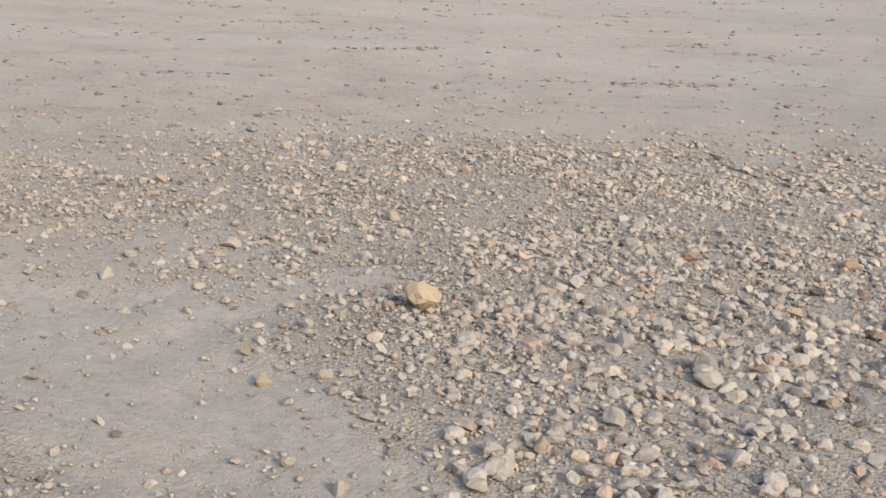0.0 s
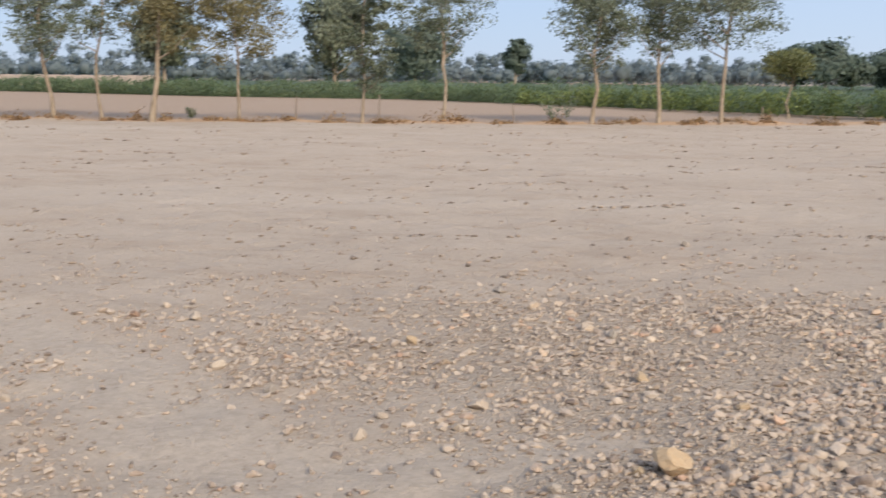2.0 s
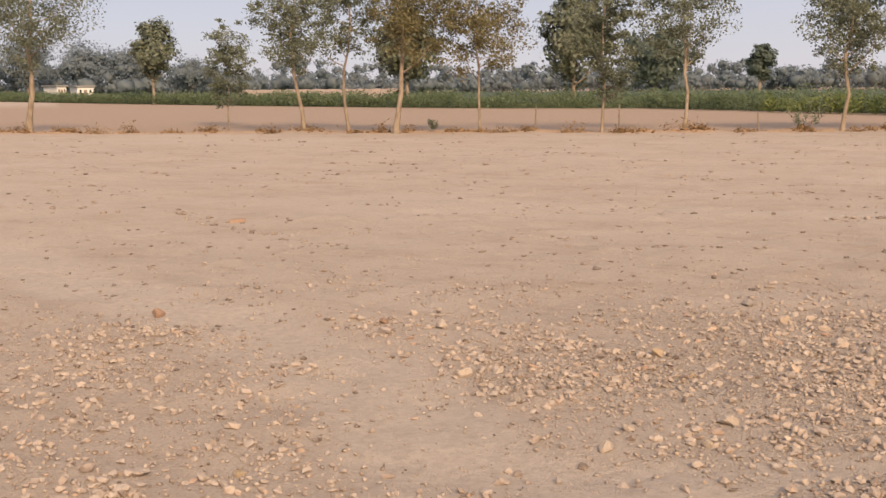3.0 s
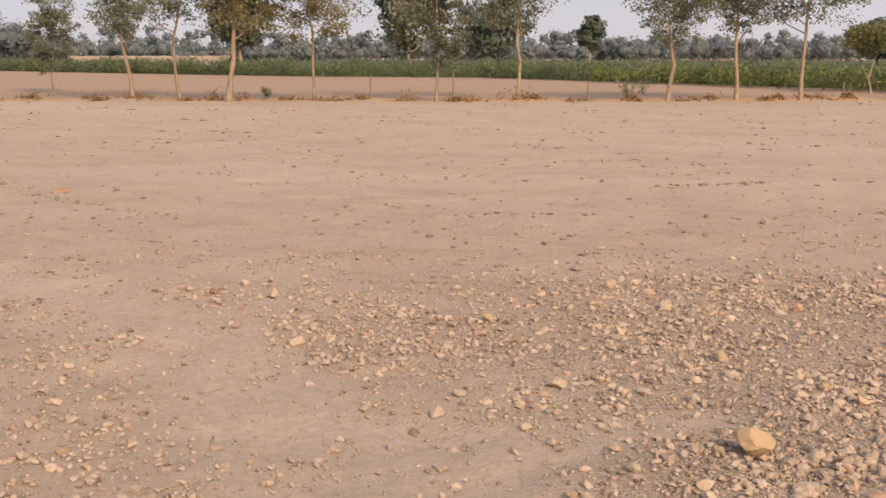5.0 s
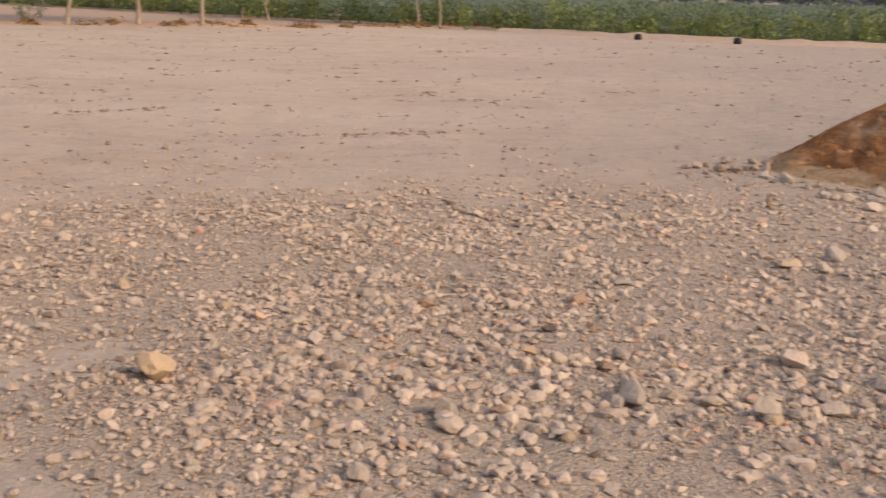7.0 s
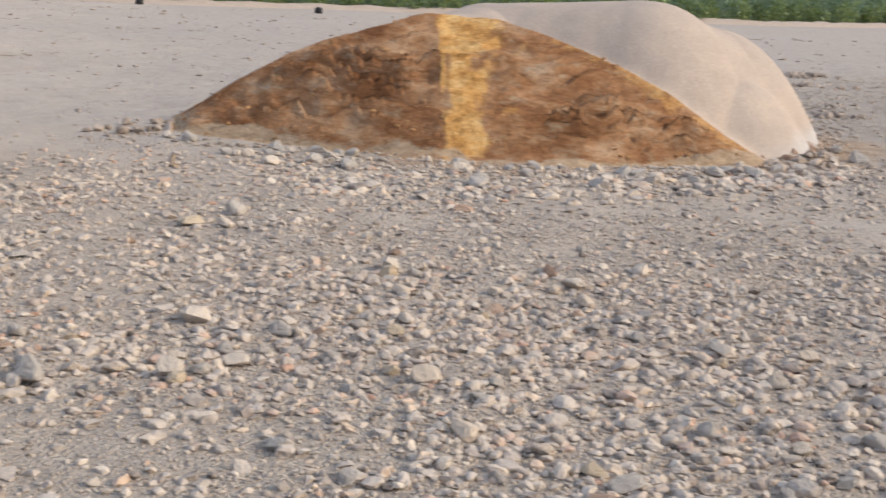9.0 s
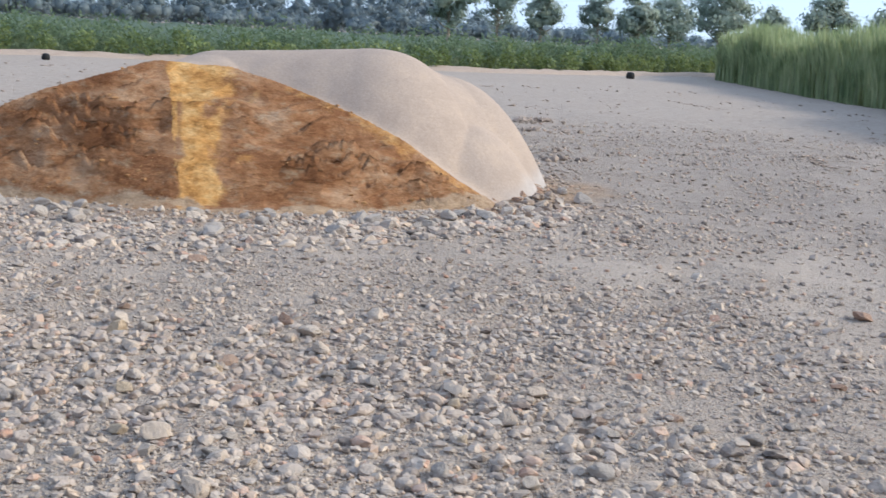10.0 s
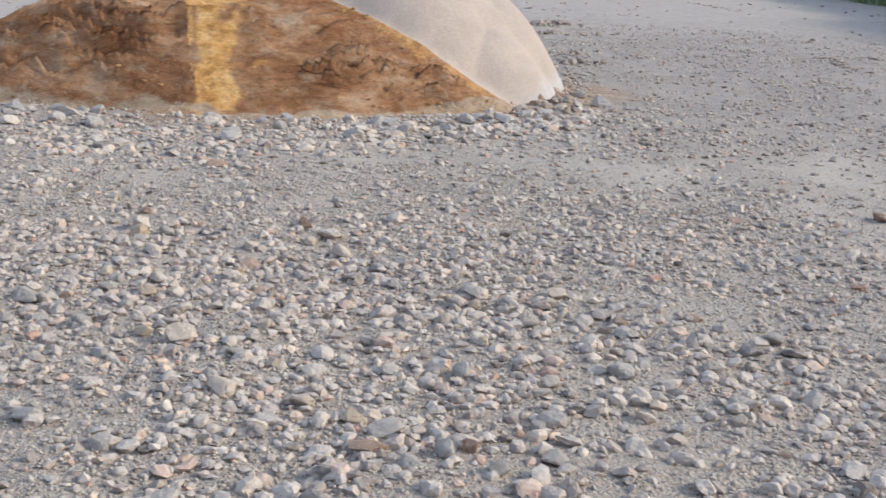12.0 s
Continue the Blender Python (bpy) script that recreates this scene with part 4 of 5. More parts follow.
EAST_STONES = [
    (3.18, 4.02, 0.077, "gold", 0.9), (3.32, 3.89, 0.076, "pale", 0.8), (2.84, 4.25, 0.061, "pale", 1.2), (4.59, 2.17, 0.069, "pale", 0.9), (4.38, 2.52, 0.075, "red", 0.9),
    (4.63, 1.97, 0.11, "grey", 0.7), (4.62, 1.97, 0.089, "grey", 0.6), (3.02, 3.97, 0.078, "grey", 0.7), (4.08, 2.77, 0.091, "pale", 1.1), (4.3, 2.4, 0.07, "grey", 0.8),
    (2.69, 4.07, 0.088, "grey", 0.7), (2.78, 3.9, 0.089, "grey", 0.7), (4.21, 2.24, 0.057, "grey", 0.8), (3.27, 3.42, 0.071, "pale", 1), (4.05, 2.32, 0.064, "pale", 0.9),
    (2.88, 3.65, 0.077, "gold", 0.9), (3.75, 2.73, 0.064, "gold", 0.9)]
NEAR_STONES = [
    (4.15, 1.98, 0.081, "pale", 0.8), (2.95, 3.5, 0.127, "pale", 0.8), (3.12, 3.32, 0.068, "grey", 0.8), (3.87, 2.18, 0.118, "grey", 0.6), (2.64, 3.57, 0.083, "grey", 0.8),
    (2.82, 3.41, 0.08, "pale", 0.8), (2.97, 3.23, 0.079, "grey", 0.7), (2.99, 3.06, 0.07, "pale", 0.8), (3.42, 2.56, 0.09, "grey", 0.8), (3.89, 1.74, 0.09, "pale", 0.6),
    (3.57, 2.27, 0.07, "pale", 1.1), (3.66, 1.98, 0.066, "pale", 0.9), (2.96, 2.81, 0.066, "pale", 0.9), (2.72, 2.99, 0.123, "pale", 0.8), (3.46, 2.03, 0.089, "grey", 0.7),
    (2.85, 2.76, 0.089, "pale", 0.8), (2.15, 3.24, 0.106, "grey", 0.7)]
LOOSE_STONES = [
    (3.24, 2.09, 0.069, "grey", 0.7), (2.85, 2.54, 0.1, "gold", 0.6), (2.87, 2.39, 0.126, "grey", 0.6), (2.94, 2.26, 0.073, "grey", 0.9), (2.57, 2.66, 0.067, "grey", 0.8),
    (2.18, 2.9, 0.076, "grey", 0.7), (2.94, 2.12, 0.072, "red", 0.9), (3.07, 1.91, 0.089, "grey", 0.7), (2.74, 2.35, 0.139, "red", 0.4), (2.85, 2.15, 0.081, "grey", 0.9),
    (2.72, 2.18, 0.087, "grey", 0.6), (2.88, 1.96, 0.073, "grey", 1)]
BED_STONES = [
    (1.47, 4.93, 0.086, "gold", 0.9), (1.88, 4.87, 0.095, "grey", 0.8), (1.75, 4.38, 0.108, "grey", 0.9), (2.04, 4.7, 0.07, "gold", 0.9), (2.04, 4.27, 0.104, "pale", 0.7),
    (1.89, 4.32, 0.079, "pale", 0.8), (2.14, 3.98, 0.1, "gold", 0.8), (2.48, 4.23, 0.09, "grey", 0.7), (2.45, 4.05, 0.116, "pale", 0.7), (3.49, 6.53, 0.155, "gold", 0.6),
    (3.65, 6.37, 0.131, "pale", 0.6), (1.94, 5.73, 0.084, "red", 0.6), (1.17, 4.2, 0.089, "red", 0.8), (0.96, 4.08, 0.104, "pale", 0.9)]
STRAY_STONES = [
    (1.27, 4.03, 0.079, "pale", 0.8), (1.33, 3.89, 0.059, "gold", 1.1), (1.47, 3.97, 0.079, "grey", 0.5), (2.35, 6.74, 0.107, "pale", 0.6), (2.35, 6.22, 0.12, "grey", 0.5),
    (2.23, 6.82, 0.107, "pale", 0.8), (1.86, 4.09, 0.069, "grey", 0.8), (1.56, 4.16, 0.068, "grey", 0.8), (1.34, 5.14, 0.068, "pale", 0.8), (1.24, 4.87, 0.077, "pale", 0.7),
    (2.29, 4.07, 0.1, "grey", 0.7), (2.6, 4.13, 0.074, "pale", 0.8), (2.31, 4.28, 0.074, "pale", 0.7), (1.76, 4.71, 0.077, "red", 0.7)]
BUFF_STONES = [
    (1.59, 4.85, 0.093, "pale", 0.7), (1.89, 5.3, 0.068, "red", 1), (3.01, 6.3, 0.084, "red", 0.8), (2.72, 5.24, 0.071, "pale", 0.7), (0.52, 5.52, 0.071, "pale", 0.9),
    (0.22, 5.84, 0.081, "gold", 0.7), (0.74, 4.66, 0.058, "pale", 0.9), (0.9, 4.68, 0.088, "pale", 0.8), (0.06, 4.12, 0.054, "pale", 1), (0.06, 3.86, 0.053, "pale", 1),
    (0.35, 4.8, 0.074, "grey", 0.7), (-0.03, 4.2, 0.047, "pale", 0.9), (-2.76, 4.2, 0.056, "gold", 0.8), (-3.28, 5.27, 0.075, "pale", 0.8)]
RIM_STONES = [
    (-2.51, 6.06, 0.099, "pale", 0.8), (-3.12, 7.2, 0.094, "pale", 0.9), (-3.54, 7.22, 0.072, "red", 0.9), (-1.62, 6.82, 0.076, "gold", 1.2), (-0.67, 7.56, 0.105, "pale", 0.8),
    (-1.21, 7.28, 0.071, "pale", 0.9), (-1.34, 6.46, 0.064, "pale", 0.8), (-1.4, 5.32, 0.067, "pale", 0.8), (-1.03, 5.25, 0.066, "pale", 0.9), (-1.1, 8.18, 0.094, "pale", 1),
    (-1.42, 8.73, 0.106, "grey", 0.6)]
FOOT_STONES = [(6.00, 6.84, 0.16, "grey", 0.8), (6.74, 7.03, 0.21, "grey", 0.6), (8.10, 6.38, 0.17, "grey", 0.8), (8.38, 6.19, 0.20, "grey", 0.7),
               (8.73, 6.25, 0.16, "pale", 0.8), (9.10, 6.31, 0.18, "grey", 0.7), (9.60, 6.50, 0.13, "pale", 0.9), (10.50, 6.90, 0.14, "grey", 0.8),
               (10.15, 6.45, 0.20, "grey", 0.8)]


def build_stones():
    r = np.random.default_rng(23)
    laid = []
    for k, (x, y, s, kind, tall) in enumerate(LANE_STONES + MIDDLE_STONES + COBBLE_STONES + FRONT_STONES + MID_STONES + EAST_STONES + NEAR_STONES + LOOSE_STONES + BED_STONES + STRAY_STONES + BUFF_STONES + RIM_STONES + FOOT_STONES):
        if all(math.hypot(x - a, y - b) > 0.36 * (s + c) for a, b, c in laid):
            stone(x, y, min(s * 1.24, 0.26), kind, tall, k, 0.7 * k)
            laid.append((x, y, s))
    k = 0
    while k < 44:
        x, y = (float(a[0]) for a in sprinkle(1, r, 2.6, 10.5, -30, 74))
        if r.random() > float(gravel_density(np.array([x]), np.array([y]))[0]) or (math.atan2(x, y) < 0.1 and r.random() < 0.5):
            continue
        stone(x, y, 0.055 + 0.045 * r.random() ** 2, ("pale", "grey", "pale", "pale", "grey", "red")[int(r.integers(0, 6)) if r.random() < 0.6 else 1], 0.6 + 0.5 * r.random(), k, 6.28 * r.random())
        k += 1
    for k in range(110):
        t = r.random() * (len(FOOT_LINE) - 1)
        i = int(t)
        (ax, ay), (bx, by) = FOOT_LINE[i], FOOT_LINE[i + 1]
        u = (t - i)
        away = 0.2 + 1.0 * r.random() ** 1.3
        x, y = ax + u * (bx - ax), ay + u * (by - ay)
        h = math.hypot(x, y)
        x, y = x * (1 - away / h), y * (1 - away / h)
        stone(x, y, 0.07 + (0.13 if x < 8.4 else 0.05) * r.random() ** 2, ("grey" if x < 8.4 else "red") if r.random() < 0.75 else "pale", 0.6 + 0.4 * r.random(), k, 6.28 * r.random())

    # brown lumps and stones round the foot of the dry back
    for k in range(34):
        u = r.random() ** 1.3
        x, y = 9.15 + 1.75 * u + r.normal(0, 0.12), 6.62 + 0.95 * u + r.normal(0, 0.10) - 0.1
        stone(x, y, 0.07 + 0.13 * r.random() ** 2, "red" if r.random() < 0.55 else "grey", 0.6 + 0.5 * r.random(), k, 6.28 * r.random())


build_stones()

# ================= trees =================


def make_tree(x, y, height, crown_base, crown_r, lean, leaves, material, seed, trunk_r=0.09, leaf=0.11, label="", clumps=46, far=False, bend=0.15):
    r = np.random.default_rng(500 + seed)
    tree = tagged(new("tree"), label, "tree", "" if far else "trees along the field ridge")
    tree.location = (x, y, zg(x, y) - 0.03)
    n = 9
    hs = np.linspace(0, height * 0.86, n)
    wob = np.cumsum(r.normal(0, bend * 0.18, (n, 2)), 0)
    spine = np.stack([lean * (hs / height) * height * 0.12 + wob[:, 0] * np.minimum(1, hs), wob[:, 1] * np.minimum(1, hs), hs], -1)
    rad = trunk_r * (1 - 0.85 * hs / height)
    rad[0] *= 1.35
    part("trunk", mesh_from("trunk", *tube(spine, rad, 8), BARK, False), tree)
    ends = []
    span = height - crown_base
    for k in range(9 if not far else 5):
        t = crown_base * 0.95 + span * (0.02 + 0.6 * k / 9)
        p0 = np.array([np.interp(t, hs, spine[:, c]) for c in range(3)])
        a = r.random() * 6.28 + 2.4 * k
        reach = crown_r * (0.65 + 0.35 * r.random()) * (1 - 0.5 * (k / 9))
        p2 = p0 + np.array([math.cos(a) * reach, math.sin(a) * reach, reach * (0.55 + 0.5 * r.random())])
        p1 = (p0 + p2) / 2 + np.array([0, 0, -0.12 * reach])
        r0 = float(np.interp(t, hs, rad)) * 0.55
        part("limb", mesh_from("limb", *tube([p0, p1, p2], [r0, r0 * 0.6, r0 * 0.2], 5), BARK, False), tree)
        ends += [] if far else [p1, p2, (p1 + p2) / 2]
    centres = []
    for k in range(clumps):
        if k < len(ends):
            c = ends[k] + r.normal(0, 0.08 * crown_r, 3)
        else:
            d = r.normal(size=3)
            d /= np.linalg.norm(d)
            d *= r.random() ** 0.45
            top = np.array([np.interp(crown_base + span * 0.5, hs, spine[:, c]) for c in range(2)])
            w = crown_r * (1.1 - 0.35 * max(d[2], 0) - 0.25 * max(-d[2], 0))
            c = np.array([top[0] + d[0] * w, top[1] + d[1] * w, crown_base + span * (0.52 + 0.48 * d[2])])
        centres.append(c)
    centres = np.array(centres)
    per = leaves // clumps
    spread = crown_r * (0.07 + 0.10 * r.random(len(centres)) ** 1.5) * (1.7 if far else 1.0)
    pts = np.repeat(centres, per, 0) + np.clip(r.normal(size=(per * len(centres), 3)), -1.9, 1.9) * np.repeat(spread, per)[:, None] * np.array([1.0, 1.0, 0.62])
    if far:
        mid = np.array([spine[-1][0], spine[-1][1], crown_base + 0.4 * span])
        v, f = tuft_arrays(pts, pts - 0.6 * np.repeat(centres, per, 0) - 0.4 * mid, 1.6 * leaf, r)
    else:
        v, f = leaf_arrays(pts, leaf, leaf * 0.62, r, 0.3)
    part("crown", mesh_from("crown", v, f, material), tree)
    return tree


OLIVE, GOLD, GREEN = "young tree with pale trunk and thin olive crown", "young tree with pale trunk and yellowing crown", "young dense green tree on the field ridge"
# x, y, height, crown base, crown radius, lean, leaves, material, trunk radius, label
WEST_TREES = [
    (-31.4, 35.6, 6.4, 2.1, 2.1, 1.0, 4200, LEAF_OLIVE, 0.16, OLIVE),
    (-27.6, 43.0, 4.6, 0.7, 1.0, 0.0, 2600, LEAF_OLIVE, 0.05, "slender young tree with feathery olive crown"),
    (-20.9, 37.2, 6.0, 1.75, 1.5, 0.1, 3600, LEAF_OLIVE, 0.10, OLIVE),
    (-20.1, 39.0, 6.6, 2.3, 1.2, 0.0, 2800, LEAF_OLIVE, 0.08, OLIVE),
    (-17.3, 36.9, 6.4, 2.0, 1.6, 0.7, 4200, LEAF_GOLD, 0.13, GOLD),
    (-15.0, 38.6, 5.2, 1.7, 1.7, -0.3, 3400, LEAF_GOLD, 0.07, GOLD),
    (-10.9, 39.0, 6.6, 0.95, 1.25, -0.1, 5200, LEAF_OLIVE, 0.07, GREEN),
]
EAST_TREES = [
    (-8.4, 39.9, 5.9, 1.8, 1.55, -0.5, 3000, LEAF_OLIVE, 0.09, OLIVE),
    (-3.6, 40.7, 5.6, 1.55, 1.55, -0.5, 4000, LEAF_OLIVE, 0.10, OLIVE),
    (-1.45, 41.2, 5.8, 1.8, 1.5, 0.2, 3600, LEAF_OLIVE, 0.10, OLIVE),
    (0.55, 41.6, 6.0, 2.1, 2.0, 0.3, 4200, LEAF_OLIVE, 0.10, OLIVE),
    (3.2, 49.5, 2.7, 1.45, 1.1, -0.6, 2000, LEAF_GREENGOLD, 0.07, "low young tree with yellow-green umbrella crown"),
    (8.5, 45.9, 3.9, 1.7, 1.25, 0.1, 1500, LEAF_OLIVE, 0.065, "small young tree with sparse airy crown"),
    (9.25, 45.6, 3.5, 1.6, 1.25, 0.3, 1500, LEAF_OLIVE, 0.06, "small young tree with sparse airy crown"),
]
for k, (x, y, h, cb, cr, ln, lv, m, tr, lab) in enumerate(WEST_TREES + EAST_TREES):
    make_tree(x, y, h, cb, cr, ln, int(lv * 2.7), m, k, tr * 0.72, 0.088, lab, 120, False, 0.45)

# trees standing at the crop's edge, beyond the second plot
for k, (x, y, h, cb, cr, m) in enumerate([(-72.9, 100.5, 8.6, 2.2, 2.0, LEAF_OLIVE), (-38.2, 84.0, 7.5, 1.8, 2.2, LEAF_OLIVE), (-24.2, 80.0, 8.5, 1.4, 2.0, LEAF_OLIVE)]):
    make_tree(x, y, h, cb, cr, 0.0, 9000, m, 40 + k, 0.16, 0.17, "tree with whitish trunk at the crop's edge", 120, True)

# larger single trees further out: heading, distance, height, crown radius
LONE = [(-13.2, 120, 6.6, 3.4), (-8.6, 150, 6.4, 1.4), (3.9, 130, 4.5, 2.6), (5.2, 126, 4.8, 2.8), (6.3, 128, 3.6, 2.0), (7.8, 135, 4.2, 2.7), (9.4, 132, 3.8, 3.0), (-37.0, 200, 7.4, 4.2), (-38.9, 200, 8.7, 4.4), (-34.3, 200, 6.0, 4.0), (-41.3, 200, 8.7, 4.5),
        (50.4, 120, 7.5, 3.2), (52.6, 150, 9.0, 3.6), (54.6, 125, 6.6, 2.4), (57.2, 150, 7.6, 2.8), (59.0, 125, 6.0, 2.6), (60.4, 150, 7.0, 4.2), (62.6, 120, 8.0, 4.0), (64.8, 150, 6.0, 2.6), (67.2, 125, 7.0, 3.0), (70.0, 130, 7.0, 3.2), (73.0, 140, 6.6, 3.4)]
# outermost headings take the leaf colours with haze painted in
for k, (a, d, h, cr) in enumerate(LONE):
    make_tree(d * math.sin(radians(a)), d * math.cos(radians(a)), h, h * 0.22, cr * (0.72 if a > 45 else 1.0), 0.0, 4200 if a > 45 else 6200, LEAF_PALE_HAZED if a > 45 else LEAF_DUSK if a > -15 else LEAF_FAR_HAZED, 60 + k, 0.2, 0.21, "large spreading tree beyond the crops", 44, True)


def build_far_woods():
    """Belt of distant trees, each a crown of overlapping rounded clumps with loose leaves round them."""
    r = np.random.default_rng(71)
    centres, faces, pieces = [], [], []
    for a in np.concatenate([np.arange(-47, 78, 0.42), np.arange(28, 50, 0.36)]):
        d = 190 + 90 * r.random()
        h = (5.0 + 2.4 * r.random()) * (0.74 if -9 < a < 22 else 0.9) * (1.75 if 28 < a < 50 else 1.0) * (0.6 if a > 52 else 1.0)
        w = 3.0 + 2.8 * r.random()
        c = np.array([d * math.sin(radians(a)), d * math.cos(radians(a)), 0.0])
        for k in range(10):
            u = r.random() if k > 2 else 0.1 * r.random()
            size = w * (0.46 - 0.20 * u) * (0.8 + 0.4 * r.random())
            out = r.normal(size=2) * w * 0.34 * (1.15 - 0.6 * u)
            p = c + np.array([out[0], out[1], max(0.8 * size, h * (0.2 + 0.8 * u) - 0.8 * size)])
            pieces.append((chipped(BALL1, r, 5, 0.10) * 0.60 * size * np.array([1, 1, 0.85]) + p, BALL1[1]))
            g = r.normal(size=(46, 3))
            g *= (size * (0.62 + 0.5 * r.random(46)) / np.linalg.norm(g, axis=1))[:, None]
            centres.append(g * np.array([1, 1, 0.85]) + p)
            faces.append(g)
    q, g = np.concatenate(centres), np.concatenate(faces)
    v, f = joined(pieces)
    v2, f2 = tuft_arrays(q[q[:, 2] > 0.2], g[q[:, 2] > 0.2], 0.48, r)
    # the belt's blue-grey haze is carried by its leaf colour
    woods = new("far_woods", mesh_from("far_woods", v, f, LEAF_FAR_HAZED, False))
    tagged(woods, "low belt of distant woods, haze in the leaf colour", "woods", kind="stuff")
    part("foliage", mesh_from("foliage", v2, f2, LEAF_FAR_HAZED), woods)


build_far_woods()

# ================= crops =================
CROP_EDGE = [(-150, 150), (-95, 114), (-58, 91), (-31, 77), (-18, 75), (-5.2, 62), (2, 54), (9.5, 47.0), (13, 44.4), (17.5, 40.6), (25, 38.3), (32, 34.8), (38, 31.8), (46, 31.2), (64, 31.5), (90, 31)]


def build_crop():
    r = np.random.default_rng(81)
    e = np.array(CROP_EDGE, float)
    seg = np.hypot(*np.diff(e, axis=0).T)
    dist = np.concatenate([[0], np.cumsum(seg)])

    def places(n, deep):
        t = r.random(n) * dist[-1]
        px, py = np.interp(t, dist, e[:, 0]), np.interp(t, dist, e[:, 1])
        h = np.hypot(px, py)
        back = deep * r.random(n) ** 1.6
        return px * (1 + back / h), py * (1 + back / h)

    pts = []
    for count, deep, per, wide in ((7600, 5, 17, 0.20), (3400, 110, 8, 0.4)):
        x, y = places(count, deep)
        h = (1.0 + 0.30 * smooth(10, 30, x)) * (0.75 + 0.35 * r.random(count)) * (1 + 0.25 * fbm(x, y, 3.5, 2) + 0.7 * fbm(x, y, 1.3, 2))
        z0 = ground_z(x, y)
        q = np.repeat(np.stack([x, y, z0], -1), per, 0) + r.normal(size=(count * per, 3)) * np.array([wide, wide, 0])
        q[:, 2] += np.repeat(h, per) * (0.08 + 0.92 * r.random(count * per) ** 0.7)
        pts.append(q)
    v, f = leaf_arrays(np.concatenate(pts), 0.19, 0.075, r, 0.2)
    # the dense lower growth that closes the stand
    t, back = np.meshgrid(np.linspace(0, dist[-1], 700), np.concatenate([[2.4, 2.5], np.geomspace(3.2, 130, 30)]), indexing="ij")
    px, py = np.interp(t, dist, e[:, 0]), np.interp(t, dist, e[:, 1])
    px, py = px * (1 + back / np.hypot(px, py)), py * (1 + back / np.hypot(px, py))
    high = np.where(back < 2.45, 0.0, (0.36 + 0.16 * smooth(10, 30, px)) * (0.95 + 0.9 * fbm(px, py, 0.9, 4)))
    grid = np.stack([px, py, high], -1).reshape(-1, 3)
    i, j = np.meshgrid(np.arange(t.shape[0] - 1), np.arange(t.shape[1] - 1), indexing="ij")
    k = t.shape[1]
    sheet = np.stack([i * k + j, (i + 1) * k + j, (i + 1) * k + j + 1, i * k + j + 1], -1).reshape(-1, 4)
    v, f = joined([(v, f), (grid, sheet)])
    tagged(new("crop_field", mesh_from("crop_field", v, f, CROP_LEAF)), "field of knee to chest high green crop", "crops", kind="stuff")
    # separate bushy plants along the front of the stand
    pts = []
    for t in np.arange(np.interp(-10.0, e[:, 0], dist), dist[-1], 0.62):
        t = t + r.normal(0, 0.3)
        x, y = float(np.interp(t, dist, e[:, 0])), float(np.interp(t, dist, e[:, 1]))
        out = 1 + (-1.5 + 1.5 * r.random()) / math.hypot(x, y)
        wide, high = 0.26 + 0.26 * r.random(), 0.65 + 0.55 * r.random()
        q = r.normal(size=(120, 3))
        q /= np.linalg.norm(q, axis=1)[:, None]
        q *= (0.55 + 0.45 * r.random((120, 1))) * np.array([wide, wide, 0.5 * high])
        q[:, 2] += 0.52 * high + zg(x * out, y * out)
        pts.append(q + np.array([x * out, y * out, 0]))
    v, f = leaf_arrays(np.concatenate(pts), 0.17, 0.07, r, 0.1)
    tagged(new("crop_bushes", mesh_from("crop_bushes", v, f, CROP_BUSH)), "yellow-green bushy plants fronting the crop", "crops", kind="stuff")


build_crop()


def build_reeds():
    r = np.random.default_rng(91)
    edge = np.array([(51.5, 26.6), (46.0, 22.0), (40.0, 17.0), (34.4, 12.0), (29.5, 9.0), (23.0, 4.5)])
    n = 17000
    t = r.random(n) * (len(edge) - 1)
    px, py = np.interp(t, range(len(edge)), edge[:, 0]), np.interp(t, range(len(edge)), edge[:, 1])
    back = 9 * r.random(n) ** 1.8 - 0.5 * r.random(n) + 0.8 * fbm(px, py, 1.5, 3)
    x, y = px + back * 0.80, py - back * 0.25 + 0.55 * back
    h = (1.9 + 0.7 * r.random(n)) * (1 + 0.3 * fbm(x, y, 2.5, 3)) * (0.55 + 0.45 * smooth(0, 1.2, back + 0.4))
    a = r.random(n) * 6.28
    bend = 0.12 + 0.4 * r.random(n) ** 2
    z = ground_z(x, y) - 0.02
    w = 0.014 + 0.022 * r.random(n)
    side = np.stack([np.cos(a + 1.57), np.sin(a + 1.57), 0 * a], -1)
    out = np.stack([np.cos(a), np.sin(a), 0 * a], -1)
    rows = []
    for u, k in ((0, 1.0), (0.4, 1.1), (0.75, 0.8), (1.0, 0.15)):
        p = np.stack([x, y, z + h * u * (1 - 0.18 * bend * u * u)], -1) + out * (bend * h * u ** 2.2 * 0.55)[:, None]
        rows += [p - side * (w * k)[:, None], p + side * (w * k)[:, None]]
    v = np.stack(rows, 1).reshape(-1, 3)
    q = np.array([(0, 1, 3, 2), (2, 3, 5, 4), (4, 5, 7, 6)])
    f = (q[None] + (np.arange(n) * 8)[:, None, None]).reshape(-1, 4)
    tagged(new("tall_grass", mesh_from("tall_grass", v, f, REED_LEAF)), "stand of tall green fodder grass", "grass", kind="stuff")


build_reeds()

# ================= small things =================


def line_y(x):
    return float(np.interp(x, [p[0] for p in TREE_LINE], [p[1] for p in TREE_LINE]))


